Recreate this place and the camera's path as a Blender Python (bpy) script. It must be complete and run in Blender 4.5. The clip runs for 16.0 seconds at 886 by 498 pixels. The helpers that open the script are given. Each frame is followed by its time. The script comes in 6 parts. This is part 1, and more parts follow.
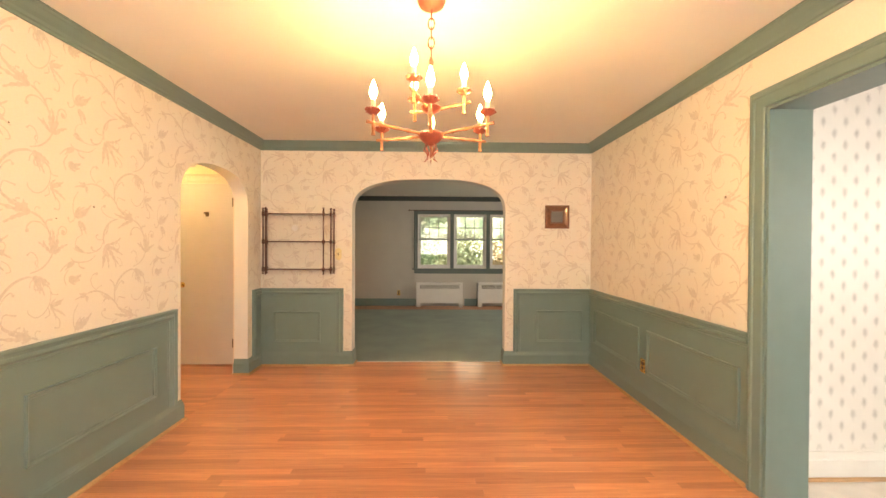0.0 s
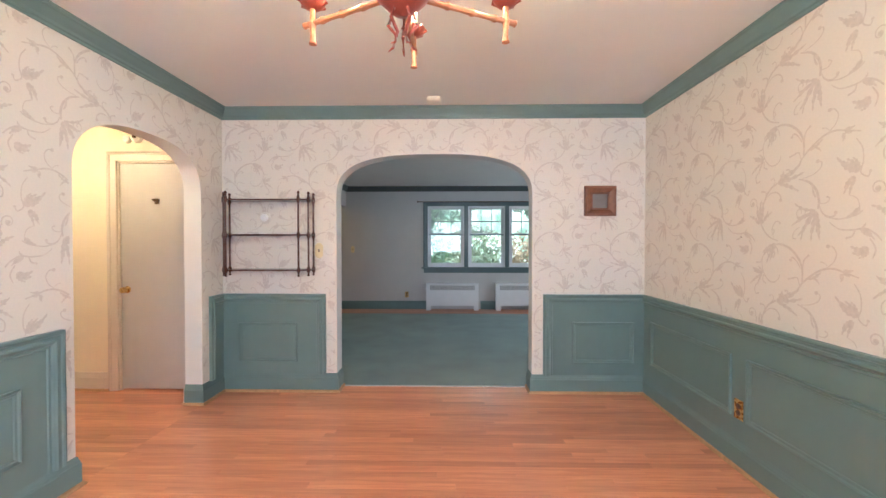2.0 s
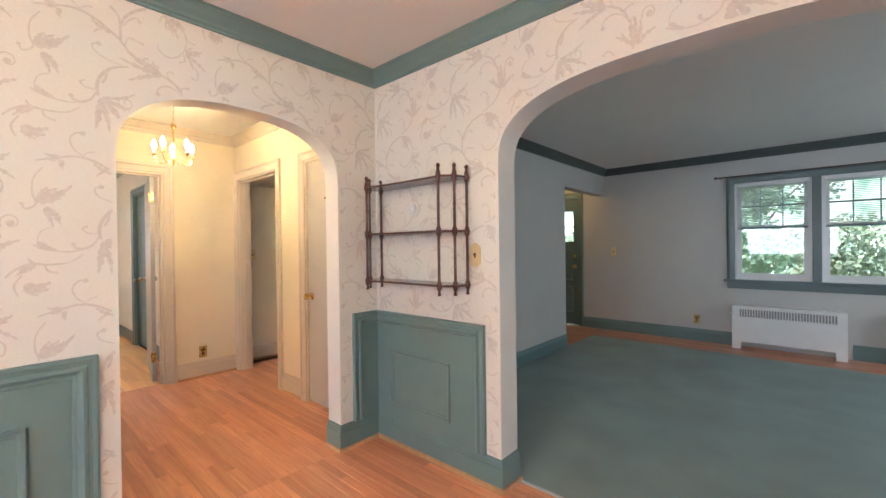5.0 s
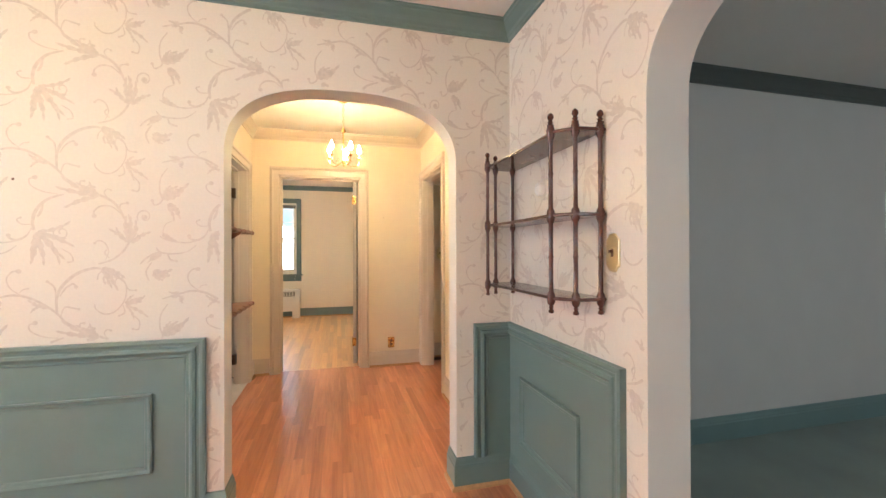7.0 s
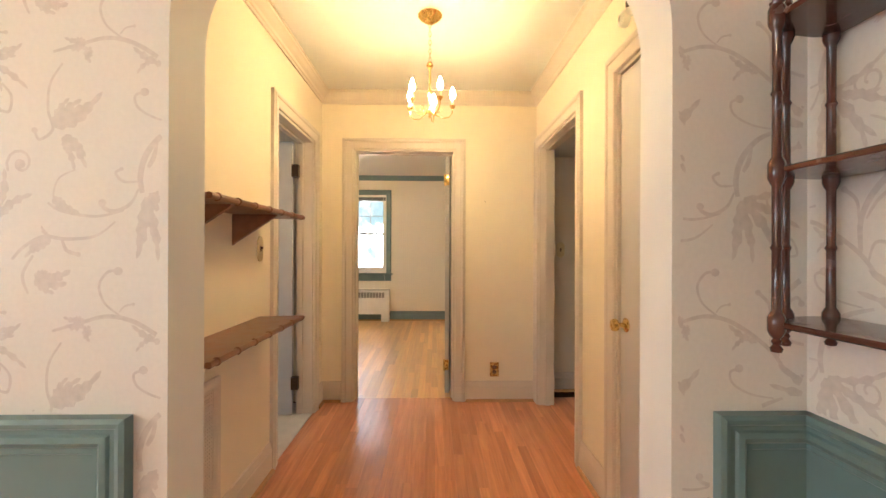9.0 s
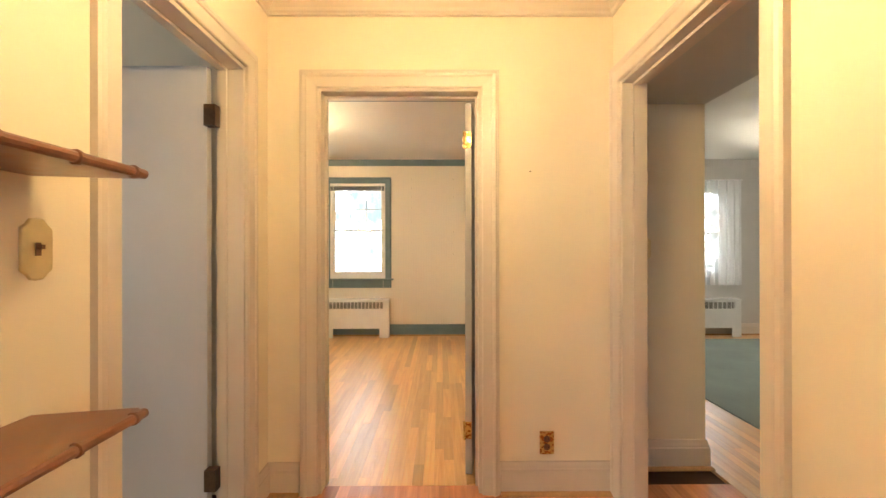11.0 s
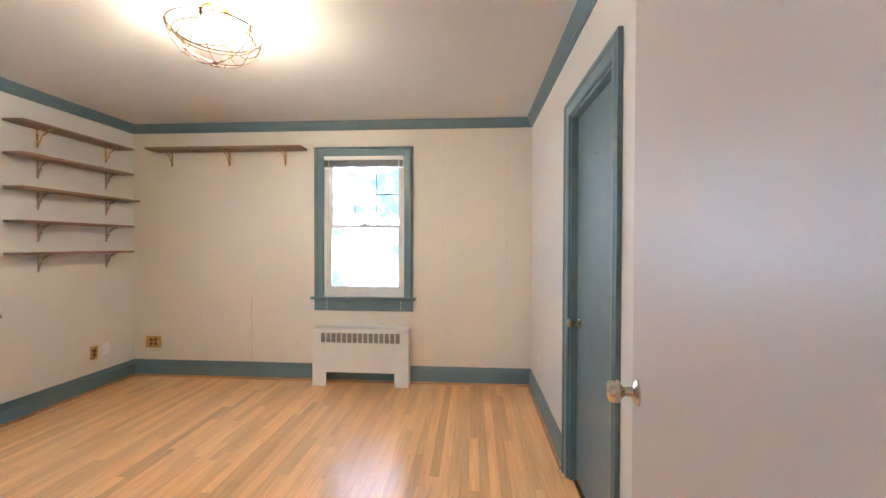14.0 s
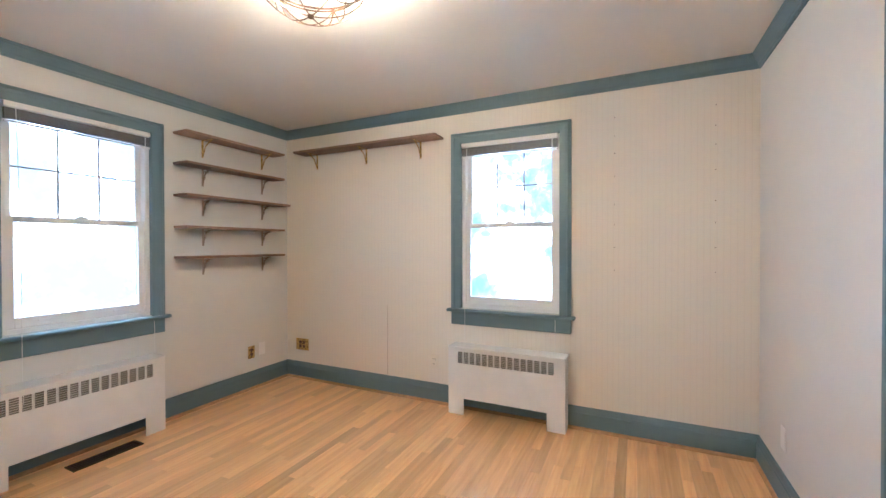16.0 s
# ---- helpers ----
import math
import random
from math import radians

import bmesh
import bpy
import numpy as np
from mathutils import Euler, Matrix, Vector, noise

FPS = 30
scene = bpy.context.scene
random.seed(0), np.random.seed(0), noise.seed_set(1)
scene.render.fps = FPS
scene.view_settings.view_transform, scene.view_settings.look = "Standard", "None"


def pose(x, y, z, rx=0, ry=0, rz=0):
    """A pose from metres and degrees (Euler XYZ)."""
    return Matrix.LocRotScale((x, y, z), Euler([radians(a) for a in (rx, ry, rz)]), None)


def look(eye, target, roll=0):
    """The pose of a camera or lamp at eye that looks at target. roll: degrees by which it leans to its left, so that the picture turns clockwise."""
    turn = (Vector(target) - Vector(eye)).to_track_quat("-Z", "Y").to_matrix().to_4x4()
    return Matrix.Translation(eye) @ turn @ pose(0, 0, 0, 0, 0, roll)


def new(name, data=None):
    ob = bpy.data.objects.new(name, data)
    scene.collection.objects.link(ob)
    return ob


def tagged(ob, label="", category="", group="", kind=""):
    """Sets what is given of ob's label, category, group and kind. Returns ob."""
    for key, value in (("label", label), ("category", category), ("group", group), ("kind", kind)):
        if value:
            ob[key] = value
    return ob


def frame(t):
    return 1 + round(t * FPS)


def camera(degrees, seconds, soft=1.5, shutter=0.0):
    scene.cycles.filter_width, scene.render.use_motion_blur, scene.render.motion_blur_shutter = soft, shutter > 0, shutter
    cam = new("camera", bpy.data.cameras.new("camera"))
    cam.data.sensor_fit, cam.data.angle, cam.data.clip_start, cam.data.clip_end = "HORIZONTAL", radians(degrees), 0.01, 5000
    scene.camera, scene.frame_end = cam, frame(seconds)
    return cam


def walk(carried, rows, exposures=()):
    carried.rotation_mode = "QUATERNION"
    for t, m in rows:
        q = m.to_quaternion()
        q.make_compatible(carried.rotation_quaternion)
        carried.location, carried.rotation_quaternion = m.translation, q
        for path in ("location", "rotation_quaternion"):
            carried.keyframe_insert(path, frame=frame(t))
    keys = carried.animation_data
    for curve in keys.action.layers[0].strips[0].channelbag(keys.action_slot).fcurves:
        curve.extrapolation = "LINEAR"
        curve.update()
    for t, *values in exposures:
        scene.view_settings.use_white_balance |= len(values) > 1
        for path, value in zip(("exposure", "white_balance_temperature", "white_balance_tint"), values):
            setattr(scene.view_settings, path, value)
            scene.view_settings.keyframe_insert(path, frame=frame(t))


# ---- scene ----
cam = camera(95.2, 16.0)
PATH = [
    (0, (0.289, 0.319, 1.351), (0.332, 2.319, 1.334), 0.3),
    (0.5, (0.304, 0.516, 1.328), (0.346, 2.516, 1.305), 0.2),
    (1, (0.301, 0.75, 1.313), (0.342, 2.749, 1.284), 0.2),
    (1.5, (0.333, 1.045, 1.334), (0.372, 3.044, 1.299), 0.0),
    (2, (0.377, 1.318, 1.315), (0.339, 3.318, 1.286), -0.0),
    (2.5, (0.428, 1.628, 1.325), (0.217, 3.616, 1.295), -0.2),
    (3, (0.46, 1.91, 1.336), (0.07, 3.871, 1.304), -0.3),
    (3.5, (0.526, 2.199, 1.338), (-0.108, 4.096, 1.306), -0.5),
    (4, (0.575, 2.473, 1.321), (-0.295, 4.273, 1.297), -0.6),
    (6.5, (0.561, 3.825, 1.281), (-1.285, 4.594, 1.283), -0.5),
    (7, (0.413, 3.95, 1.26), (-1.522, 4.456, 1.267), -0.2),
    (7.5, (0.157, 4.039, 1.251), (-1.822, 4.324, 1.257), -0.1),
    (8, (-0.129, 4.061, 1.24), (-2.125, 4.174, 1.245), -0.1),
    (8.5, (-0.429, 4.098, 1.234), (-2.428, 4.123, 1.239), 0.3),
    (9, (-0.748, 4.026, 1.229), (-2.747, 4.07, 1.232), 0.2),
    (11.5, (-2.365, 3.968, 1.227), (-4.365, 3.966, 1.23), 0.1),
    (12, (-2.743, 3.934, 1.222), (-4.743, 3.915, 1.241), 1.0),
    (12.5, (-3.046, 3.909, 1.247), (-5.046, 3.885, 1.249), 0.6),
    (13, (-3.383, 3.878, 1.262), (-5.383, 3.846, 1.263), 0.8),
    (13.5, (-3.636, 3.86, 1.329), (-5.636, 3.815, 1.307), 1.0),
    (14, (-3.942, 3.847, 1.328), (-5.936, 3.703, 1.304), 0.2),
    (14.5, (-4.161, 3.824, 1.345), (-6.142, 3.551, 1.314), 0.2),
    (15, (-4.396, 3.773, 1.34), (-6.347, 3.333, 1.318), 0.3),
    (15.5, (-4.569, 3.733, 1.331), (-6.462, 3.089, 1.309), 0.0),
    (16, (-4.686, 3.706, 1.337), (-6.493, 2.848, 1.319), -0.1),
]
walk(cam, [(t, look(eye, target, roll)) for t, eye, target, roll in PATH],
     [(0, 0.9, 8500, 12), (0.5, 0.85, 7100, 10), (1.0, 0.85, 6000, 8), (1.5, 0.85, 5250, 8), (3.5, 0.85, 5100, 8), (6.5, 0.95, 5700, 8), (7.5, 0.85, 5600, 8), (8.5, 0.75, 5700, 8), (9, 0.72, 5900, 6), (11.5, 1.0, 6200, 6), (12.5, 0.85, 5500, 6), (13.5, 0.92, 4800, 8), (15, 0.97, 4550, 8), (16, 0.92, 4450, 8)])

# ---- world and sun ----
world = bpy.data.worlds.new("world")
scene.world = world
world.use_nodes = True
wn = world.node_tree.nodes
sky = wn.new("ShaderNodeTexSky")
sky.sky_type = "NISHITA"
sky.sun_disc = False
sky.sun_elevation = radians(76)
sky.sun_rotation = radians(157)
world.node_tree.links.new(sky.outputs[0], wn["Background"].inputs[0])
wn["Background"].inputs[1].default_value = 0.15
sun_data = bpy.data.lights.new("sun", "SUN")
sun_data.energy, sun_data.angle, sun_data.color = 3.5, radians(0.53), (1.0, 0.94, 0.86)
sun = new("sun", sun_data)
sun.matrix_world = look((6, -14, 60), (0, 0, 0))

BULB_STRENGTH = 230.0
LIVING_END = 4.0


def unseen_light(m, w, h, watts, color=(0.9, 0.95, 1.0)):
    """An unseen area lamp with the sky's light; the living room's has no window."""
    data = bpy.data.lights.new("unseen_light", "AREA")
    data.shape, data.size, data.size_y, data.energy, data.color = "RECTANGLE", w, h, watts, color
    new("unseen_light", data).matrix_world = m


unseen_light(look((0.25, -0.90, 1.48), (0.25, 5.0, 1.1)), 2.1, 1.1, 38)
# kitchen: lamp added at an unseen window to brighten the room
unseen_light(look((4.95, 0.65, 1.5), (2.0, 1.2, 1.0)), 1.7, 1.1, 23)
unseen_light(look((-2.8, 1.14, 1.45), (-2.8, 3.0, 1.2)), 0.85, 1.0, 3)

# added fill for the living room, before a plain end wall
unseen_light(look((LIVING_END - 0.05, 7.3, 1.5), (0.0, 7.3, 0.9)), 1.6, 1.1, 24, (0.97, 0.97, 0.93))

# ---- materials ----
def mat(name, color, rough=0.5, metal=0.0, noise_scale=0.0, noise_mix=0.0, bump=0.0, bump_scale=200.0, coat=0.0, emit=None, emit_strength=0.0):
    m = bpy.data.materials.new(name)
    m.use_nodes = True
    nt = m.node_tree
    b = nt.nodes["Principled BSDF"]
    b.inputs["Base Color"].default_value = (*color, 1)
    b.inputs["Roughness"].default_value = rough
    b.inputs["Metallic"].default_value = metal
    b.inputs["Coat Weight"].default_value = coat
    if emit:
        b.inputs["Emission Color"].default_value = (*emit, 1)
        b.inputs["Emission Strength"].default_value = emit_strength
    if noise_scale or bump:
        tc = nt.nodes.new("ShaderNodeTexCoord")
    if noise_scale:
        n = nt.nodes.new("ShaderNodeTexNoise")
        n.inputs["Scale"].default_value = noise_scale
        n.inputs["Detail"].default_value = 6
        nt.links.new(tc.outputs["Object"], n.inputs["Vector"])
        r = nt.nodes.new("ShaderNodeMapRange")
        r.inputs["From Min"].default_value, r.inputs["From Max"].default_value = 0.25, 0.75
        r.inputs["To Min"].default_value, r.inputs["To Max"].default_value = 1 - noise_mix, 1 + noise_mix * 0.6
        nt.links.new(n.outputs["Fac"], r.inputs["Value"])
        mx = nt.nodes.new("ShaderNodeVectorMath")
        mx.operation = "SCALE"
        mx.inputs[0].default_value = color
        nt.links.new(r.outputs[0], mx.inputs["Scale"])
        nt.links.new(mx.outputs[0], b.inputs["Base Color"])
        rr = nt.nodes.new("ShaderNodeMapRange")
        rr.inputs["To Min"].default_value, rr.inputs["To Max"].default_value = max(rough - 0.12, 0.03), min(rough + 0.12, 1)
        nt.links.new(n.outputs["Fac"], rr.inputs["Value"])
        nt.links.new(rr.outputs[0], b.inputs["Roughness"])
    if bump:
        n2 = nt.nodes.new("ShaderNodeTexNoise")
        n2.inputs["Scale"].default_value = bump_scale
        n2.inputs["Detail"].default_value = 4
        nt.links.new(tc.outputs["Object"], n2.inputs["Vector"])
        bp = nt.nodes.new("ShaderNodeBump")
        bp.inputs["Strength"].default_value = bump
        bp.inputs["Distance"].default_value = 0.002
        nt.links.new(n2.outputs["Fac"], bp.inputs["Height"])
        nt.links.new(bp.outputs[0], b.inputs["Normal"])
    return m


def wood_floor_mat(name, dark, light, rough, coat, coat_rough=0.24, low=0.78):
    """Strip oak: grain along x, a tone of its own for every board."""
    m = bpy.data.materials.new(name)
    m.use_nodes = True
    nt, L = m.node_tree, m.node_tree.links
    b = nt.nodes["Principled BSDF"]
    geo, oi, tc = nt.nodes.new("ShaderNodeNewGeometry"), nt.nodes.new("ShaderNodeObjectInfo"), nt.nodes.new("ShaderNodeTexCoord")
    add = nt.nodes.new("ShaderNodeMath"); add.operation = "ADD"
    L.new(geo.outputs["Random Per Island"], add.inputs[0]); L.new(oi.outputs["Random"], add.inputs[1])
    fr = nt.nodes.new("ShaderNodeMath"); fr.operation = "FRACT"
    L.new(add.outputs[0], fr.inputs[0])
    off = nt.nodes.new("ShaderNodeVectorMath"); off.operation = "SCALE"; off.inputs[0].default_value = (7.3, 3.1, 5.7)
    L.new(fr.outputs[0], off.inputs["Scale"])
    pos = nt.nodes.new("ShaderNodeVectorMath"); pos.operation = "ADD"
    L.new(geo.outputs["Position"], pos.inputs[0]); L.new(off.outputs[0], pos.inputs[1])
    mp = nt.nodes.new("ShaderNodeMapping"); mp.inputs["Scale"].default_value = (1.5, 26, 1)
    L.new(pos.outputs[0], mp.inputs[0])
    n = nt.nodes.new("ShaderNodeTexNoise"); n.inputs["Scale"].default_value = 1.5; n.inputs["Detail"].default_value = 9; n.inputs["Roughness"].default_value = 0.62
    n.inputs["Distortion"].default_value = 0.7
    L.new(mp.outputs[0], n.inputs["Vector"])
    ramp = nt.nodes.new("ShaderNodeValToRGB")
    ramp.color_ramp.elements[0].position, ramp.color_ramp.elements[0].color = 0.3, (*dark, 1)
    ramp.color_ramp.elements[1].position, ramp.color_ramp.elements[1].color = 0.68, (*light, 1)
    L.new(n.outputs["Fac"], ramp.inputs[0])
    tone = nt.nodes.new("ShaderNodeValToRGB")
    tone.color_ramp.elements[0].color, tone.color_ramp.elements[0].position = (low, low * 0.93, low * 0.86, 1), 0.0
    tone.color_ramp.elements[1].color, tone.color_ramp.elements[1].position = (1.14, 1.14, 1.12, 1), 1.0
    e = tone.color_ramp.elements.new(0.14); e.color = (0.86, 0.83, 0.8, 1)
    L.new(fr.outputs[0], tone.inputs[0])
    mx = nt.nodes.new("ShaderNodeMix"); mx.data_type = "RGBA"; mx.blend_type = "MULTIPLY"; mx.inputs[0].default_value = 1
    L.new(ramp.outputs[0], mx.inputs[6]); L.new(tone.outputs[0], mx.inputs[7])
    b.inputs["Roughness"].default_value = rough
    L.new(mx.outputs[2], b.inputs["Base Color"])
    b.inputs["Coat Weight"].default_value = coat; b.inputs["Coat Roughness"].default_value = coat_rough
    bp = nt.nodes.new("ShaderNodeBump"); bp.inputs["Strength"].default_value = 0.12; bp.inputs["Distance"].default_value = 0.001
    L.new(n.outputs["Fac"], bp.inputs["Height"]); L.new(bp.outputs[0], b.inputs["Normal"])
    return m


def striped_paper_mat(name, base, dark):
    """Fine vertical pinstripes, by plan position."""
    m = bpy.data.materials.new(name)
    m.use_nodes = True
    nt, L = m.node_tree, m.node_tree.links
    b = nt.nodes["Principled BSDF"]
    geo = nt.nodes.new("ShaderNodeNewGeometry")
    sep = nt.nodes.new("ShaderNodeSeparateXYZ"); L.new(geo.outputs["Position"], sep.inputs[0])
    s = nt.nodes.new("ShaderNodeMath"); s.operation = "ADD"; L.new(sep.outputs[0], s.inputs[0]); L.new(sep.outputs[1], s.inputs[1])
    k = nt.nodes.new("ShaderNodeMath"); k.operation = "MULTIPLY"; k.inputs[1].default_value = 2 * math.pi / 0.036; L.new(s.outputs[0], k.inputs[0])
    sn = nt.nodes.new("ShaderNodeMath"); sn.operation = "SINE"; L.new(k.outputs[0], sn.inputs[0])
    r = nt.nodes.new("ShaderNodeMapRange"); r.inputs["From Min"].default_value, r.inputs["From Max"].default_value = 0.75, 1.0
    L.new(sn.outputs[0], r.inputs["Value"])
    n = nt.nodes.new("ShaderNodeTexNoise"); n.inputs["Scale"].default_value = 2.0; n.inputs["Detail"].default_value = 5
    L.new(geo.outputs["Position"], n.inputs["Vector"])
    f = nt.nodes.new("ShaderNodeMath"); f.operation = "MULTIPLY"; L.new(r.outputs[0], f.inputs[0]); L.new(n.outputs["Fac"], f.inputs[1])
    mx = nt.nodes.new("ShaderNodeMix"); mx.data_type = "RGBA"
    mx.inputs[6].default_value, mx.inputs[7].default_value = (*base, 1), (*dark, 1)
    L.new(f.outputs[0], mx.inputs[0]); L.new(mx.outputs[2], b.inputs["Base Color"])
    b.inputs["Roughness"].default_value = 0.6
    return m


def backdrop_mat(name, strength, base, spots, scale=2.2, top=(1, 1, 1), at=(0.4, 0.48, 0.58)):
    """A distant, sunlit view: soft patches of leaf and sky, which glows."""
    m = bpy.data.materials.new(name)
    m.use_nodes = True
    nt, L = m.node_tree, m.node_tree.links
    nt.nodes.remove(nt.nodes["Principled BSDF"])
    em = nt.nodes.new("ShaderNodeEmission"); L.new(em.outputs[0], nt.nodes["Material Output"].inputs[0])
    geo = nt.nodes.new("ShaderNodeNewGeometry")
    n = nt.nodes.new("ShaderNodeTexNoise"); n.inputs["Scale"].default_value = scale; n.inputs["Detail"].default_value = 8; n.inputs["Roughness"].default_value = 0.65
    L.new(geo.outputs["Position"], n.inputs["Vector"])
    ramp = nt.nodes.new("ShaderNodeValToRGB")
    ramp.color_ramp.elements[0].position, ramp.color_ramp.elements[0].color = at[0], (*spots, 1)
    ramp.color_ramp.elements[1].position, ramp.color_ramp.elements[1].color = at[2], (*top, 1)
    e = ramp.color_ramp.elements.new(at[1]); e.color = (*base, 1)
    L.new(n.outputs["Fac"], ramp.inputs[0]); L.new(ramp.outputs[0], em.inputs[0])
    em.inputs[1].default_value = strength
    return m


TEAL = mat("teal_paint", (0.15, 0.222, 0.218), 0.38, noise_scale=9, noise_mix=0.05, bump=0.12, bump_scale=60)
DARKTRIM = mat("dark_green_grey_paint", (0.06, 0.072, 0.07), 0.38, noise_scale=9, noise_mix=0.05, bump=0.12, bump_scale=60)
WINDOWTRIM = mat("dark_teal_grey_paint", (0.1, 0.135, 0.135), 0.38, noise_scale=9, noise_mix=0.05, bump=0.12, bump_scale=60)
BLUE = mat("grey_blue_paint", (0.135, 0.2, 0.235), 0.38, noise_scale=9, noise_mix=0.05, bump=0.12, bump_scale=60)
CREAMTRIM = mat("cream_trim_paint", (0.64, 0.555, 0.475), 0.35, noise_scale=7, noise_mix=0.025, bump=0.05, bump_scale=60)
CREAMWALL = mat("cream_wall_paint", (0.8, 0.705, 0.55), 0.55, noise_scale=3, noise_mix=0.04, bump=0.15, bump_scale=120)
PAPER = mat("ivory_wallpaper", (0.74, 0.69, 0.62), 0.5, noise_scale=90, noise_mix=0.035, bump=0.12, bump_scale=260)
PRINT = mat("wallpaper_print", (0.64, 0.572, 0.513), 0.45, 0.1, noise_scale=60, noise_mix=0.12)
PLASTER = mat("white_plaster", (0.68, 0.665, 0.64), 0.6, noise_scale=5, noise_mix=0.03, bump=0.12, bump_scale=90)
CEIL = mat("ceiling_paint", (0.76, 0.74, 0.71), 0.7, noise_scale=2.5, noise_mix=0.03, bump=0.2, bump_scale=150)
GREYWALL = mat("pale_grey_wall_paint", (0.545, 0.525, 0.5), 0.6, noise_scale=4, noise_mix=0.04, bump=0.1, bump_scale=120)
STRIPES = striped_paper_mat("striped_wallpaper", (0.77, 0.72, 0.64), (0.715, 0.655, 0.575))
WHITE = mat("white_paint", (0.78, 0.77, 0.76), 0.35, noise_scale=8, noise_mix=0.04, bump=0.08, bump_scale=80)
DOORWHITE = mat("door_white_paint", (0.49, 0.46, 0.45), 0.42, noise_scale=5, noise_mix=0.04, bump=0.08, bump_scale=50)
SHOE = mat("oak_shoe", (0.5, 0.28, 0.13), 0.4, noise_scale=40, noise_mix=0.2)
OAK_RED = wood_floor_mat("red_oak_strip", (0.58, 0.207, 0.098), (0.8, 0.35, 0.172), 0.32, 0.75, 0.2, 0.8)
OAK_GOLD = wood_floor_mat("golden_oak_strip", (0.76, 0.395, 0.14), (0.96, 0.61, 0.25), 0.34, 0.8, 0.28, 0.76)
SUBFLOOR = mat("subfloor", (0.09, 0.045, 0.02), 0.8)
CARPET = mat("teal_carpet", (0.28, 0.34, 0.315), 0.95, noise_scale=2.2, noise_mix=0.16, bump=1.0, bump_scale=420)
VINYL = mat("pale_vinyl_tile", (0.72, 0.66, 0.6), 0.35, noise_scale=9, noise_mix=0.12)
BRASS = mat("aged_brass", (0.62, 0.42, 0.16), 0.28, 1.0, noise_scale=60, noise_mix=0.12)
BRONZE = mat("dark_bronze", (0.12, 0.075, 0.045), 0.35, 1.0, noise_scale=60, noise_mix=0.2)
NICKEL = mat("satin_nickel", (0.66, 0.6, 0.5), 0.22, 1.0)
MAHOG = mat("mahogany", (0.085, 0.028, 0.02), 0.24, noise_scale=24, noise_mix=0.3, coat=0.4)
MAPLE = mat("brown_shelf_wood", (0.21, 0.085, 0.045), 0.35, noise_scale=24, noise_mix=0.25, coat=0.2)
PLANK = mat("grey_brown_plank", (0.27, 0.17, 0.12), 0.5, noise_scale=22, noise_mix=0.28)
CORAL = mat("coral_painted_metal", (0.32, 0.075, 0.05), 0.35, 0.25, noise_scale=40, noise_mix=0.25)
BAMBOO = mat("bamboo_cast_metal", (0.44, 0.18, 0.085), 0.38, 0.15, noise_scale=30, noise_mix=0.3)
BROWNPLASTIC = mat("brown_plastic", (0.12, 0.055, 0.03), 0.35)
IVORYPLASTIC = mat("ivory_plastic", (0.75, 0.7, 0.6), 0.35)
ELEMENT = mat("grey_heating_metal", (0.2, 0.19, 0.185), 0.5, 0.3, noise_scale=30, noise_mix=0.2)
# near-black: the shade inside small openings put into the colour
GAP_SHADE = mat("gap_shade", (0.015, 0.014, 0.013), 0.8)
FELT = mat("grey_green_cloth", (0.1, 0.115, 0.1), 0.95, noise_scale=60, noise_mix=0.2)
WAX = mat("candle_sleeve", (0.8, 0.7, 0.5), 0.5, emit=(1.0, 0.55, 0.22), emit_strength=0.0)
BULB = mat("lit_bulb", (1, 0.9, 0.7), 0.3, emit=(1.0, 0.69, 0.31), emit_strength=BULB_STRENGTH)
BULB2 = mat("lit_bulb_soft", (1, 0.9, 0.7), 0.3, emit=(1.0, 0.68, 0.34), emit_strength=410)
BULB_HALL = mat("lit_hall_bulb", (1, 0.9, 0.7), 0.3, emit=(1.0, 0.69, 0.31), emit_strength=370)
GLASS = bpy.data.materials.new("window_glass"); GLASS.use_nodes = True
_g = GLASS.node_tree.nodes["Principled BSDF"]
_g.inputs["Base Color"].default_value = (1, 1, 1, 1); _g.inputs["Roughness"].default_value = 0.0
_g.inputs["Transmission Weight"].default_value = 1.0; _g.inputs["IOR"].default_value = 1.45


# ---- mesh helpers ----
def box(bm, x0, x1, y0, y1, z0, z1):
    vs = [bm.verts.new((x, y, z)) for x in (min(x0, x1), max(x0, x1)) for y in (min(y0, y1), max(y0, y1)) for z in (min(z0, z1), max(z0, z1))]
    for f in ((0, 1, 3, 2), (4, 6, 7, 5), (0, 4, 5, 1), (2, 3, 7, 6), (0, 2, 6, 4), (1, 5, 7, 3)):
        bm.faces.new([vs[i] for i in f])
    return bm


def lathe(bm, prof, cx=0, cy=0, seg=16, axis="z", cap=True):
    """Turned body: prof is a list of (radius, height)."""
    rings = []
    for r, h in prof:
        ring = []
        for i in range(seg):
            a = 2 * math.pi * i / seg
            p = (r * math.cos(a), r * math.sin(a), h)
            if axis == "y":
                p = (p[0], h, -p[1])
            elif axis == "x":
                p = (h, p[0], p[1])
            ring.append(bm.verts.new((p[0] + cx, p[1] + cy, p[2]) if axis == "z" else (p[0] + cx, p[1], p[2] + cy)))
        rings.append(ring)
    for a, b in zip(rings, rings[1:]):
        for i in range(seg):
            j = (i + 1) % seg
            bm.faces.new((a[i], a[j], b[j], b[i]))
    if cap:
        if prof[0][0] > 1e-5:
            bm.faces.new(list(reversed(rings[0])))
        if prof[-1][0] > 1e-5:
            bm.faces.new(rings[-1])
    return bm


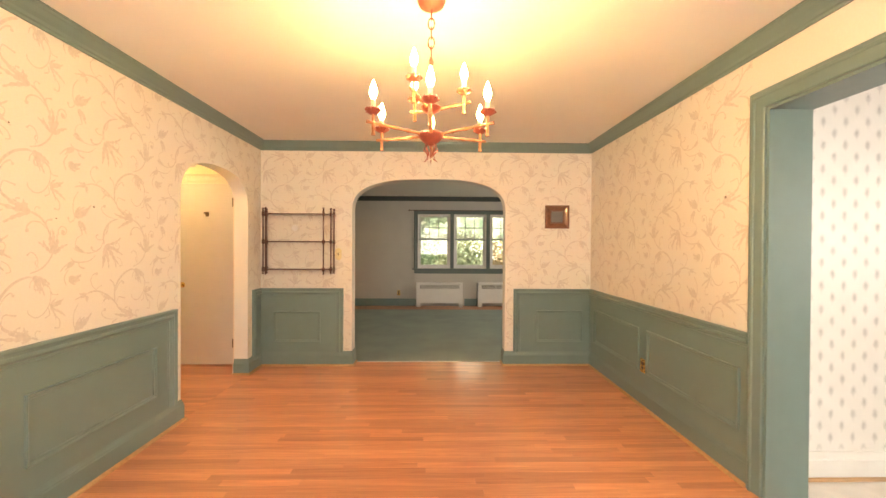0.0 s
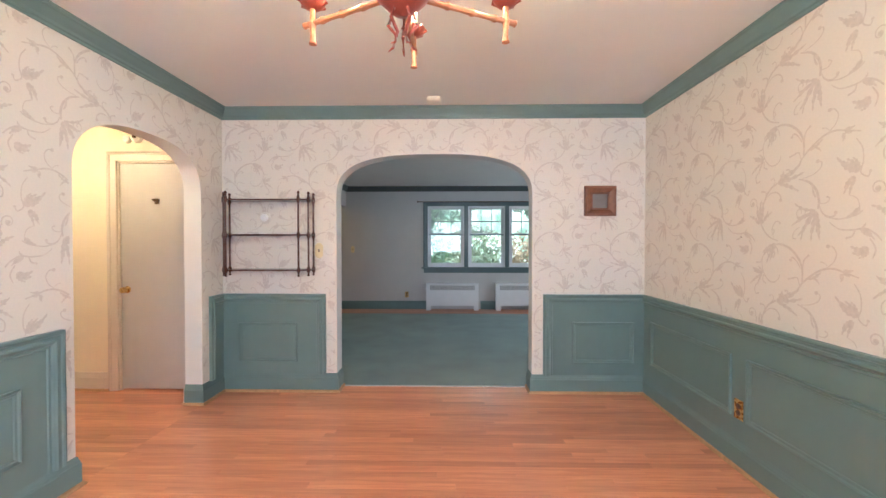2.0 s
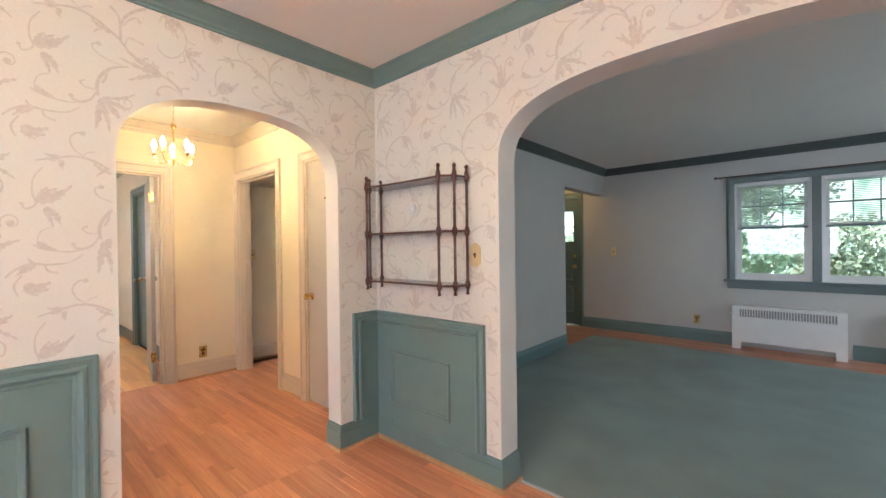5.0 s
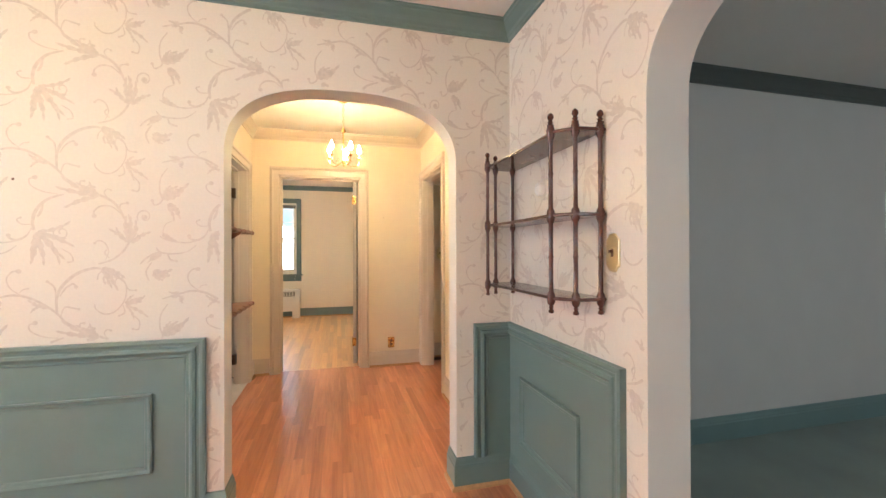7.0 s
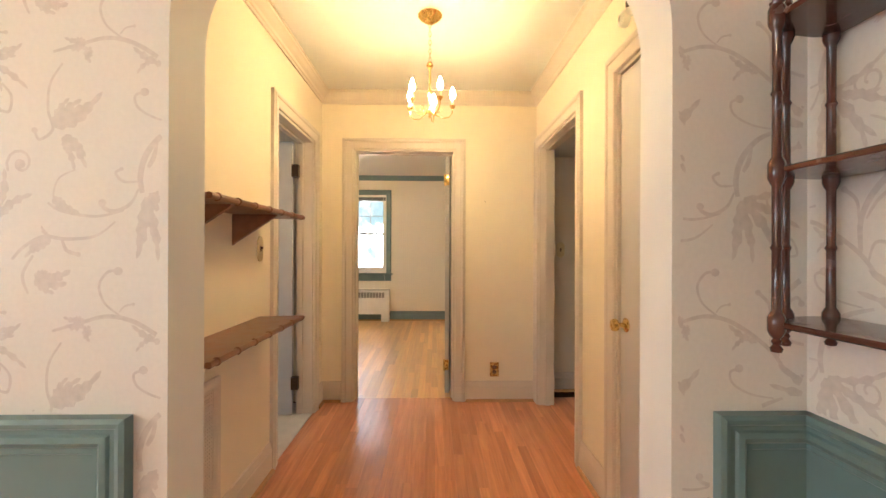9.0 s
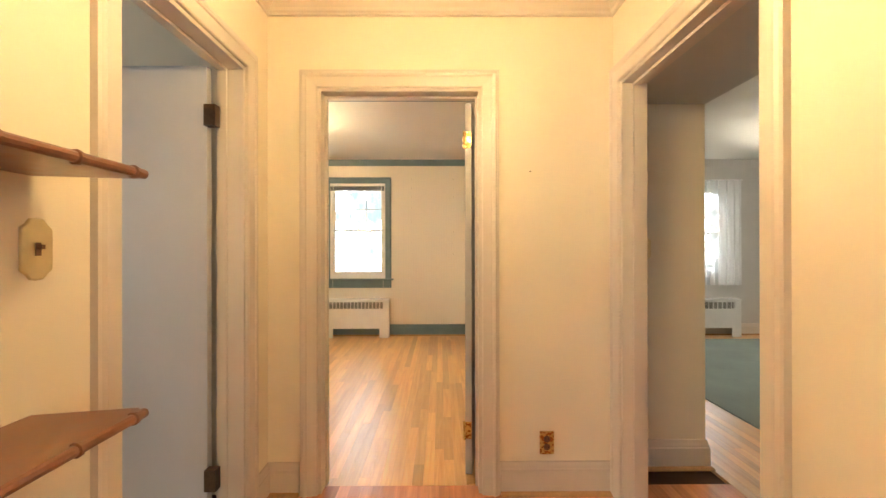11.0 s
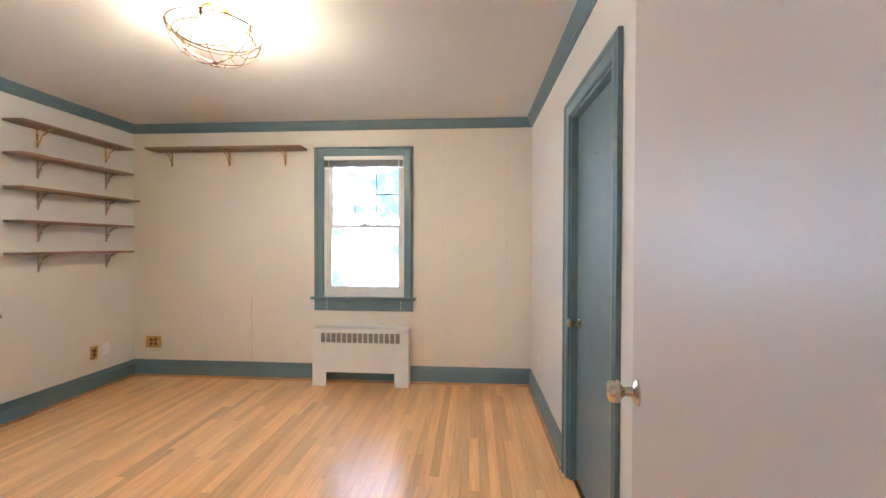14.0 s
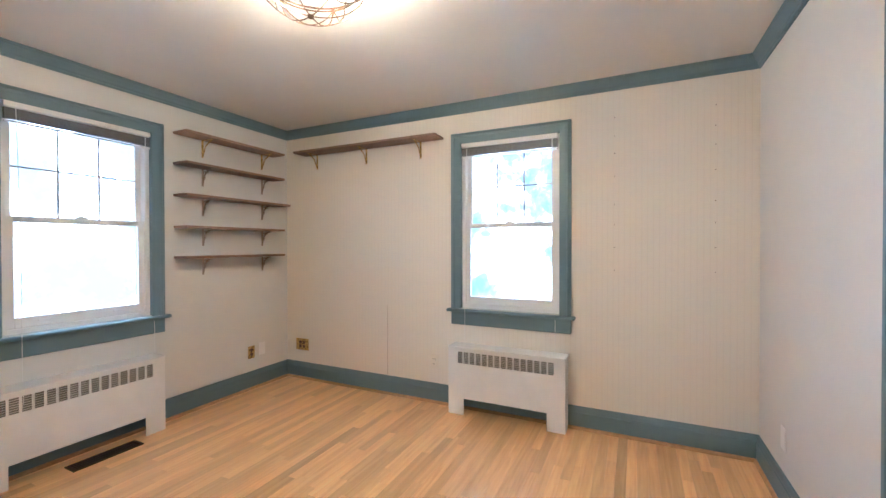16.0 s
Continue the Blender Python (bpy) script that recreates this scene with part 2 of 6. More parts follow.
def tube(bm, pts, r, seg=8, taper=None, closed=False):
    """A round bar along points."""
    pts = [Vector(p) for p in pts]
    rings, n = [], len(pts)
    up = Vector((0, 0, 1))
    for k, p in enumerate(pts):
        a, b = (pts[(k - 1) % n], pts[(k + 1) % n]) if closed else (pts[max(k - 1, 0)], pts[min(k + 1, n - 1)])
        t = (b - a).normalized()
        s = t.cross(up)
        if s.length < 1e-3:
            s = t.cross(Vector((1, 0, 0)))
        s.normalize()
        q = s.cross(t)
        rr = r if taper is None else r * taper[k]
        rings.append([bm.verts.new(p + rr * (math.cos(2 * math.pi * i / seg) * s + math.sin(2 * math.pi * i / seg) * q)) for i in range(seg)])
    for k in range(n if closed else n - 1):
        a, b = rings[k], rings[(k + 1) % n]
        for i in range(seg):
            j = (i + 1) % seg
            bm.faces.new((a[i], a[j], b[j], b[i]))
    if not closed:
        bm.faces.new(rings[0]); bm.faces.new(list(reversed(rings[-1])))
    return bm


def sweep(bm, path, prof, to3d, closed=False):
    """A moulding with mitred corners. path: 2D points; prof: (offset to the path's left, height off the plane); to3d(p, q, h)."""
    n = len(path)
    P = [Vector((p[0], p[1])) for p in path]
    rings = []
    for k in range(n):
        a = P[(k - 1) % n] if (closed or k > 0) else None
        b = P[(k + 1) % n] if (closed or k < n - 1) else None
        d1 = (P[k] - a).normalized() if a is not None else None
        d2 = (b - P[k]).normalized() if b is not None else None
        d1 = d1 or d2
        d2 = d2 or d1
        n1, n2 = Vector((-d1.y, d1.x)), Vector((-d2.y, d2.x))
        m = (n1 + n2).normalized()
        m = m / max(m.dot(n1), 0.2)
        rings.append([bm.verts.new(to3d(P[k].x + m.x * o, P[k].y + m.y * o, h)) for o, h in prof])
    for k in range(n if closed else n - 1):
        a, b = rings[k], rings[(k + 1) % n]
        for i in range(len(prof) - 1):
            bm.faces.new((a[i], a[i + 1], b[i + 1], b[i]))
    if not closed:
        bm.faces.new(rings[0]); bm.faces.new(list(reversed(rings[-1])))
    return bm


def finish(name, bm, mats, smooth=False, bevel=0.0, segs=1):
    bmesh.ops.recalc_face_normals(bm, faces=bm.faces)
    me = bpy.data.meshes.new(name)
    bm.to_mesh(me)
    bm.free()
    for m in mats if isinstance(mats, (list, tuple)) else [mats]:
        me.materials.append(m)
    if smooth:
        me.polygons.foreach_set("use_smooth", [True] * len(me.polygons))
        me.set_sharp_from_angle(angle=radians(35))
    ob = new(name, me)
    if bevel:
        mod = ob.modifiers.new("bevel", "BEVEL")
        mod.width, mod.segments, mod.limit_method, mod.angle_limit = bevel, segs, "ANGLE", radians(40)
    return ob


def part(name, bm, material, parent, label="", smooth=False, bevel=0.0):
    ob = finish(name, bm, material, smooth, bevel)
    ob.parent = parent
    if label:
        tagged(ob, label)
    return ob


def thing(name, m, label, category, group=""):
    ob = new(name)
    ob.empty_display_size = 0.1
    ob.matrix_world = m
    return tagged(ob, label, category, group)


def structure(name, bm, material, label="", smooth=False, bevel=0.0):
    return tagged(finish(name, bm, material, smooth, bevel), label, "", "", "structure")


def on_wall(x, y, z, facing):
    """A pose on a wall: local y points into the room. facing: '+x', '-x', '+y', '-y'."""
    return pose(x, y, z, 0, 0, {"+y": 0, "-y": 180, "+x": -90, "-x": 90}[facing])


def slab(name, axis, c0, c1, a0, a1, z0, z1, holes, mats, label="", arch=None, arch_mat=2):
    """A wall that runs along the other axis from a0 to a1, between the faces c0 and c1. holes: (a, b, bottom, top).
    arch: (a, b, spring, crown, power). mats: the material of face c0, of face c1, of the reveals."""
    bm = bmesh.new()
    hs = list(holes)
    if arch:
        hs.append((arch[0], arch[1], z0, z1))
    A = sorted({a0, a1, *[h[0] for h in hs], *[h[1] for h in hs]})
    Z = sorted({z0, z1, *[h[2] for h in hs], *[h[3] for h in hs]})
    P = (lambda a, c, z: (c, a, z)) if axis == "x" else (lambda a, c, z: (a, c, z))
    def face(pts, mi):
        f = bm.faces.new([bm.verts.new(p) for p in pts])
        f.material_index = mi
    def solid(i, j):
        if i < 0 or j < 0 or i >= len(A) - 1 or j >= len(Z) - 1:
            return False
        a, z = (A[i] + A[i + 1]) / 2, (Z[j] + Z[j + 1]) / 2
        return not any(h[0] < a < h[1] and h[2] < z < h[3] for h in hs)
    for i in range(len(A) - 1):
        for j in range(len(Z) - 1):
            if not solid(i, j):
                continue
            for c, mi in ((c0, 0), (c1, 1)):
                face([P(A[i], c, Z[j]), P(A[i + 1], c, Z[j]), P(A[i + 1], c, Z[j + 1]), P(A[i], c, Z[j + 1])], mi)
            for ii, a in ((i - 1, A[i]), (i + 1, A[i + 1])):
                if not solid(ii, j):
                    top = min(Z[j + 1], arch[2]) if arch and a in (arch[0], arch[1]) and a0 < a < a1 else Z[j + 1]
                    if top > Z[j]:
                        face([P(a, c0, Z[j]), P(a, c1, Z[j]), P(a, c1, top), P(a, c0, top)], 2)
            for jj, z in ((j - 1, Z[j]), (j + 1, Z[j + 1])):
                if not solid(i, jj):
                    face([P(A[i], c0, z), P(A[i + 1], c0, z), P(A[i + 1], c1, z), P(A[i], c1, z)], 2)
    if arch:
        l, r, spring, crown, power = arch
        mid, half, N = (l + r) / 2, (r - l) / 2, 56
        pts = []
        for k in range(N + 1):
            u = -math.cos(math.pi * k / N)
            pts.append((mid + half * u, spring + (crown - spring) * (1 - abs(u) ** power) ** (1 / power)))
        for (p, pz), (q, qz) in zip(pts, pts[1:]):
            for c, mi in ((c0, 0), (c1, 1)):
                face([P(p, c, pz), P(q, c, qz), P(q, c, z1), P(p, c, z1)], mi)
            face([P(p, c0, pz), P(q, c0, qz), P(q, c1, qz), P(p, c1, pz)], 2)
            face([P(p, c0, z1), P(q, c0, z1), P(q, c1, z1), P(p, c1, z1)], 2)
    bmesh.ops.remove_doubles(bm, verts=bm.verts, dist=0.0004)
    ob = structure(name, bm, mats, label)
    if arch:
        for p in ob.data.polygons:
            p.use_smooth = p.material_index == 2
        ob.data.set_sharp_from_angle(angle=radians(35))
    return ob


def plate(name, x0, x1, y0, y1, z0, z1, material, label=""):
    return structure(name, box(bmesh.new(), x0, x1, y0, y1, z0, z1), material, label)


# ---- plan (metres) ----
H = 2.50                       # ceilings
DX0, DX1, DY0, DY1 = -1.645, 2.065, -0.95, 4.87   # dining room
HX0, HX1, HY0, HY1 = -4.035, -1.785, 3.12, 4.86  # hall
BX0, BX1, BY0, BY1 = -7.77, -4.175, 0.46, 4.40  # bedroom
LX0, LX1, LY0, LY1, LH = -1.71, 4.2, 5.03, 9.37, 2.44  # living room

# ---- walls ----
slab("wall_dining_hall", "x", DX0, HX1, DY0, DY1, 0, H, [], [PAPER, CREAMWALL, PLASTER], "ivory floral papered wall with an arched opening", arch=(3.445, 4.56, 1.70, 2.05, 2.6))
slab("wall_dining_living", "y", DY1, LY0, LX0, DX1, 0, H, [], [PAPER, GREYWALL, PLASTER], "ivory floral papered wall with a wide arched opening", arch=(-0.63, 1.09, 1.72, 2.095, 2.8))
slab("wall_dining_kitchen", "x", DX1, 2.30, DY0, LY0, 0, H, [(1.3, 2.45, 0, 2.10)], [PAPER, WHITE, TEAL], "ivory papered wall with a cased opening to the kitchen")
slab("wall_dining_back", "y", DY0, -1.13, HX1, 2.30, 0, H, [(-0.9, 1.4, 0.85, 2.1)], [PAPER, WHITE, WHITE], "ivory papered wall with a wide window")
slab("wall_hall_side", "y", HY1, 4.98, BX1, LX0, 0, H, [(-3.95, -3.085, 0, 2.04), (-2.58, -1.93, 0, 2.04)], [CREAMWALL, GREYWALL, CREAMTRIM], "cream painted hall wall with two doorways")
slab("wall_hall_bath", "y", HY0, 3.00, HX0, HX1, 0, H, [(-3.80, -3.09, 0, 2.04)], [CREAMWALL, WHITE, CREAMTRIM], "cream painted hall wall with a doorway")
slab("wall_hall_bedroom", "x", HX0, BX1, BY0 - 0.12, 4.86, 0, H, [(3.37, 4.195, 0, 2.04)], [CREAMWALL, STRIPES, CREAMTRIM], "cream painted hall wall with a doorway")
slab("wall_bedroom_far", "x", BX0, BX0 - 0.2, BY0 - 0.2, 4.98, 0, H, [(2.41, 3.20, 0.82, 2.17)], [STRIPES, WHITE, BLUE], "pinstriped bedroom wall with a window")
slab("wall_bedroom_window", "y", BY0, BY0 - 0.2, BX0, BX1, 0, H, [(-6.47, -5.68, 0.82, 2.17)], [PLASTER, WHITE, BLUE], "plain bedroom wall with a window")
slab("wall_bedroom_closet", "y", BY1, 4.54, BX0, BX1, 0, H, [(-6.27, -5.57, 0, 2.05)], [PLASTER, WHITE, BLUE], "plain bedroom wall with a closet door")
slab("wall_living_window", "y", LY1, 9.57, -3.3, LX1 + 0.1, 0, LH, [(-0.08, 2.26, 0.84, 2.05), (-2.98, -2.13, 0, 2.05)], [GREYWALL, WHITE, TEAL], "pale grey living room wall with a triple window")
slab("wall_living_side", "x", LX0, LX0 - 0.13, 4.98, LY1, 0, LH, [(7.99, LY1, 0, 2.05)], [GREYWALL, GREYWALL, GREYWALL], "pale grey living room wall beside the front door lobby")
# unseen plate, added to keep stray sunlight out of the living room
plate("wall_living_back", 2.2, LX1, 4.87, 4.99, 0, LH, GREYWALL)
plate("wall_living_end", LX1, LX1 + 0.1, 4.87, LY1, 0, LH, GREYWALL)
plate("wall_lobby_end", -3.2, -3.1, 7.87, LY1, 0, LH, GREYWALL)
plate("wall_lobby_side", -3.1, LX0 - 0.13, 7.87, 7.99, 0, LH, GREYWALL)
plate("wall_closet_end", -2.72, LX0 - 0.13, 5.6, 5.7, 0, LH, GREYWALL)
plate("wall_closet_side", -2.72, -2.62, 4.98, 5.6, 0, LH, GREYWALL)
# second bedroom
slab("wall_second_far", "x", BX0, BX0 - 0.2, 4.98, 10.1, 0, H, [(7.15, 8.1, 0.8, 2.1)], [GREYWALL, WHITE, WHITE], "pale grey wall with a window")
plate("wall_second_end", BX0, -3.2, 9.95, 10.1, 0, H, GREYWALL)
plate("wall_second_side", -3.1, -2.98, 4.98, 7.87, 0, H, GREYWALL)
plate("wall_second_side", -3.2, -3.1, 7.87, 9.95, 0, H, GREYWALL)
plate("wall_second_corner", BX0, -4.26, 4.98, 5.47, 0, H, CREAMWALL)
# bathroom
slab("wall_bath_window", "y", 1.10, 0.95, HX0, HX1, 0, H, [(-3.3, -2.3, 0.9, 2.0)], [WHITE, WHITE, WHITE], "white bathroom wall with a window")
# kitchen
plate("wall_kitchen_paper", 2.30, 5.0, 2.62, 2.74, 0, H, WHITE, "white kitchen wall with a small sprig print")
# this opening is added out of view to let light into the kitchen
slab("wall_kitchen_window", "x", 5.0, 5.15, DY0, 2.74, 0, H, [(-0.3, 1.6, 0.9, 2.1)], [WHITE, WHITE, WHITE], "white kitchen wall with an added, unseen window")
plate("wall_kitchen_back", 2.30, 5.15, DY0 - 0.12, DY0, 0, H, WHITE)

# ---- ceilings ----
def ceiling(name, x0, x1, y0, y1, z, label):
    plate(name, x0, x1, y0, y1, z, z + 0.15, CEIL, label)
ceiling("ceiling_dining", -1.70, 2.2, -1.1, 4.95, H, "off-white plaster ceiling")
ceiling("ceiling_hall", -4.1, -1.70, 0.95, 4.92, H, "off-white plaster ceiling")
ceiling("ceiling_bedroom", -7.9, -4.1, 0.3, 4.95, H, "off-white plaster ceiling")
ceiling("ceiling_living", -3.3, 4.3, 4.97, 9.55, LH, "shaded off-white plaster ceiling")
ceiling("ceiling_second", -7.9, -3.1, 4.95, 10.1, H + 0.002, "off-white plaster ceiling")
ceiling("ceiling_kitchen", 2.2, 5.15, -1.1, 2.74, H, "off-white plaster ceiling")
plate("ceiling_niche", -4.26, -3.1, 4.98, 5.47, 2.04, 2.10, GREYWALL)

# ---- floors ----
plate("floor", -8.0, 5.3, -1.3, 10.2, -0.2, -0.019, SUBFLOOR, "dark subfloor under the boards")
plate("floor_carpet_living", LX0 + 0.015, LX1, 5.02, 8.80, -0.019, 0.008, CARPET, "worn teal wall-to-wall carpet in the living room")
plate("floor_carpet_second", -7.47, -3.1, 6.15, 9.6, -0.019, 0.008, CARPET, "teal carpet in the second bedroom")
plate("floor_bath", -4.0, HX1, 1.10, 3.06, -0.019, 0.004, VINYL, "pale bathroom floor")
plate("floor_kitchen", 2.18, 5.0, DY0, 2.62, -0.019, 0.002, VINYL, "pale vinyl kitchen floor")

# ---- mouldings ----
def scaled(prof, k):
    return [(o * k, 0.1 - (0.1 - h) * k) for o, h in prof]


CROWN = [(0, 0), (0.012, 0), (0.014, 0.012), (0.022, 0.018), (0.026, 0.032), (0.04, 0.05), (0.052, 0.072), (0.058, 0.078), (0.06, 0.09), (0.066, 0.092), (0.066, 0.10), (0, 0.10)]
BASE = [(0, 0), (0.018, 0), (0.018, 0.118), (0.014, 0.125), (0.014, 0.131), (0.009, 0.145), (0.006, 0.16), (0, 0.163)]
SHOEP = [(0, 0), (0.016, 0), (0.0155, 0.008), (0.011, 0.016), (0.004, 0.02), (0, 0.02)]


def crown(name, path, z, material, label, closed=False, k=1.0):
    bm = sweep(bmesh.new(), path, scaled(CROWN, k), lambda x, y, h: (x, y, z - 0.1 + h), closed)
    return structure(name, bm, material, label)


def baseboard(path, material, label, shoe=SHOE):
    structure("baseboard", sweep(bmesh.new(), path, BASE, lambda x, y, h: (x, y, h)), material, label)
    if shoe:
        bm = sweep(bmesh.new(), path, [(o + 0.018, h) for o, h in SHOEP], lambda x, y, h: (x, y, h))
        structure("shoe_moulding", bm, shoe, "worn oak quarter round along the baseboard")


crown("crown_moulding", [(DX0, DY0), (DX1, DY0), (DX1, DY1), (DX0, DY1)], H, TEAL, "teal painted crown moulding of the dining room", True)
crown("crown_moulding", [(HX0, HY0), (HX1, HY0), (HX1, HY1), (HX0, HY1)], H, CREAMTRIM, "cream crown moulding of the hall", True)
crown("crown_moulding", [(BX0, BY0), (BX1, BY0), (BX1, BY1), (BX0, BY1)], H, BLUE, "grey-blue crown moulding of the bedroom", True, 0.82)
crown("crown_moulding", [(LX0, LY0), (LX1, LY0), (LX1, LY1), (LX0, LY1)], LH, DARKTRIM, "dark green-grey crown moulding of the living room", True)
crown("crown_moulding", [(-3.1, 5.47), (-3.1, 9.95), (BX0, 9.95), (BX0, 5.47)], H, GREYWALL, "grey crown moulding of the second bedroom", True)
# counter-clockwise round each room, so that the moulding lies on the room's side
baseboard([(DX1, 2.545), (DX1, DY1), (1.09, DY1), (1.09, 5.03)], TEAL, "teal baseboard with an oak shoe")
baseboard([(-0.63, 5.03), (-0.63, DY1), (DX0, DY1), (DX0, 4.56), (HX1, 4.56)], TEAL, "teal baseboard with an oak shoe")
baseboard([(HX1, 3.445), (DX0, 3.445), (DX0, DY0), (DX1, DY0), (DX1, 1.2)], TEAL, "teal baseboard with an oak shoe")
baseboard([(HX1, 4.56), (HX1, HY1), (-1.84, HY1)], CREAMTRIM, "cream hall baseboard")
baseboard([(-2.66, HY1), (-3.0, HY1)], CREAMTRIM, "cream hall baseboard")
baseboard([(HX0, HY1), (HX0, 4.285)], CREAMTRIM, "cream hall baseboard")
baseboard([(HX0, 3.28), (HX0, HY0), (-3.89, HY0)], CREAMTRIM, "cream hall baseboard")
baseboard([(-3.0, HY0), (HX1, HY0), (HX1, 3.445)], CREAMTRIM, "cream hall baseboard")
baseboard([(-5.48, BY1), (BX1, BY1)][::-1], BLUE, "grey-blue bedroom baseboard")
baseboard([(-6.36, BY1), (BX0, BY1), (BX0, BY0), (BX1, BY0), (BX1, 3.28)], BLUE, "grey-blue bedroom baseboard")
baseboard([(1.09, LY0), (LX1, LY0), (LX1, LY1), (2.36, LY1)], TEAL, "teal living room baseboard", None)
baseboard([(-0.11, LY1), (-2.04, LY1)], TEAL, "teal living room baseboard", None)
baseboard([(1.27, LY1), (0.97, LY1)], TEAL, "teal living room baseboard", None)
baseboard([(LX0, 7.99), (LX0, LY0), (-0.63, LY0)], TEAL, "teal living room baseboard", None)
baseboard([(-3.1, 9.95), (BX0, 9.95), (BX0, 5.47), (-4.26, 5.47), (-4.26, 4.98)], CREAMTRIM, "cream baseboard of the second bedroom")
baseboard([(5.0, 2.62), (2.30, 2.62)], WHITE, "white kitchen baseboard")

# ---- wainscot of the dining room ----
FRAME = [(0, 0), (0, 0.026), (0.01, 0.03), (0.02, 0.027), (0.024, 0.022), (0.034, 0.022), (0.038, 0.028), (0.05, 0.03), (0.062, 0.02), (0.068, 0.012), (0.08, 0.012), (0.086, 0.004), (0.086, 0)]
PANEL = [(0, 0), (0, 0.012), (0.005, 0.015), (0.011, 0.012), (0.016, 0.007), (0.026, 0.006), (0.03, 0.002), (0.03, 0)]


def wainscot(axis, face, inward, a0, a1, ends, panels, label):
    """A painted dado from a0 to a1 along the wall: a field, a stepped frame on top (and down an end), panel mouldings."""
    s = 0.006
    P = (lambda a, z, h: (face + inward * h, a, z)) if axis == "x" else (lambda a, z, h: (a, face + inward * h, z))
    root = thing("wainscot", pose(*P((a0 + a1) / 2, 0, 0)), label, "wainscot", "dado round the dining room")
    inv = root.matrix_world.inverted()
    Q = lambda a, z, h: inv @ Vector(P(a, z, h))
    bm = bmesh.new()
    c = [P(a0 + 0.004, 0.15, 0), P(a1 - 0.004, 0.866, s)]
    box(bm, c[0][0], c[1][0], c[0][1], c[1][1], c[0][2], c[1][2])
    bmesh.ops.transform(bm, matrix=inv, verts=bm.verts)
    part("field", bm, TEAL, root)
    top = 0.868
    path = [(a1, top), (a0, top)]
    if ends[1]:
        path.insert(0, (a1, 0.16))
    if ends[0]:
        path.append((a0, 0.16))
    part("frame_moulding", sweep(bmesh.new(), path, FRAME, lambda a, z, h: Q(a, z, h)), TEAL, root)
    for p0, p1, z0, z1 in panels:
        ring = [(p0, z0), (p1, z0), (p1, z1), (p0, z1)]
        part("panel_moulding", sweep(bmesh.new(), ring, PANEL, lambda a, z, h: Q(a, z, h + s), True), TEAL, root)


wainscot("x", DX1, -1, 2.545, DY1 - 0.002, (0, 0), [(3.76, 4.73, 0.29, 0.655), (2.61, 3.63, 0.29, 0.655)], "teal painted panelled dado under the wallpaper beside the kitchen opening")
wainscot("y", DY1, -1, 1.185, DX1 - 0.002, (1, 0), [(1.44, 1.97, 0.265, 0.625)], "short teal painted dado panel beside the wide arch")
wainscot("y", DY1, -1, DX0 + 0.002, -0.725, (0, 1), [(-1.50, -0.98, 0.265, 0.61)], "short teal painted dado panel under the hanging shelf")
wainscot("x", DX0, 1, 4.655, DY1 - 0.002, (1, 0), [], "narrow teal painted dado return beside the hall arch")
wainscot("x", DX0, 1, DY0, 3.372, (0, 1), [(2.26, 3.16, 0.285, 0.635), (0.95, 2.14, 0.285, 0.635), (-0.5, 0.82, 0.285, 0.635)], "long teal painted panelled dado beside the hall arch")

# ---- casings and doors ----
CASING = [(0, 0), (0, 0.012), (0.006, 0.016), (0.05, 0.02), (0.055, 0.026), (0.066, 0.028), (0.075, 0.022), (0.085, 0.02), (0.085, 0)]


def casing(name, axis, face, inward, a0, a1, top, material, label, width=0.085):
    """A door casing: a0, a1, top are the opening's edges."""
    k = width / 0.085
    P = (lambda a, z, h: (face + inward * h, a, z)) if axis == "x" else (lambda a, z, h: (a, face + inward * h, z))
    path = [(a0, 0), (a0, top), (a1, top), (a1, 0)]
    return structure(name, sweep(bmesh.new(), path, [(o * k, h) for o, h in CASING], P), material, label)


def jamb(name, axis, c0, c1, a0, a1, top, material, stop=None):
    """The lining of a door opening, with a stop at the depth given."""
    P = (lambda a, z, h: (h, a, z)) if axis == "x" else (lambda a, z, h: (a, h, z))
    path = [(a0, 0), (a0, top), (a1, top), (a1, 0)]
    bm = sweep(bmesh.new(), path, [(0, c0), (-0.016, c0), (-0.016, c1), (0, c1)], P)
    if stop is not None:
        sweep(bm, path, [(-0.014, stop), (-0.027, stop), (-0.027, stop + (0.035 if c1 > c0 else -0.035)), (-0.014, stop + (0.035 if c1 > c0 else -0.035))], P)
    return structure(name, bm, material)


casing("trim_kitchen_opening", "x", DX1, -1, 1.3, 2.45, 2.10, TEAL, "wide teal casing of the kitchen opening", 0.095)
jamb("trim_kitchen_jamb", "x", DX1, 2.30, 1.3, 2.45, 2.10, TEAL)
casing("door_casing", "x", HX0, 1, 3.37, 4.195, 2.04, CREAMTRIM, "cream casing of the bedroom doorway")
casing("door_casing", "x", BX1, -1, 3.37, 4.195, 2.04, BLUE, "grey-blue casing of the bedroom doorway")
jamb("door_jamb", "x", HX0, -4.134, 3.37, 4.195, 2.04, CREAMTRIM, -4.10)
jamb("door_jamb", "x", -4.134, BX1 - 0.002, 3.37, 4.195, 2.04, BLUE)
casing("door_casing", "y", HY1, -1, -3.95, -3.085, 2.04, CREAMTRIM, "cream casing of the second bedroom doorway")
jamb("door_jamb", "y", HY1, 4.98, -3.95, -3.085, 2.04, CREAMTRIM, 4.91)
casing("door_casing", "y", HY1, -1, -2.58, -1.93, 2.04, CREAMTRIM, "cream casing of the hall closet")
jamb("door_jamb", "y", HY1, 4.98, -2.58, -1.93, 2.04, CREAMTRIM, 4.905)
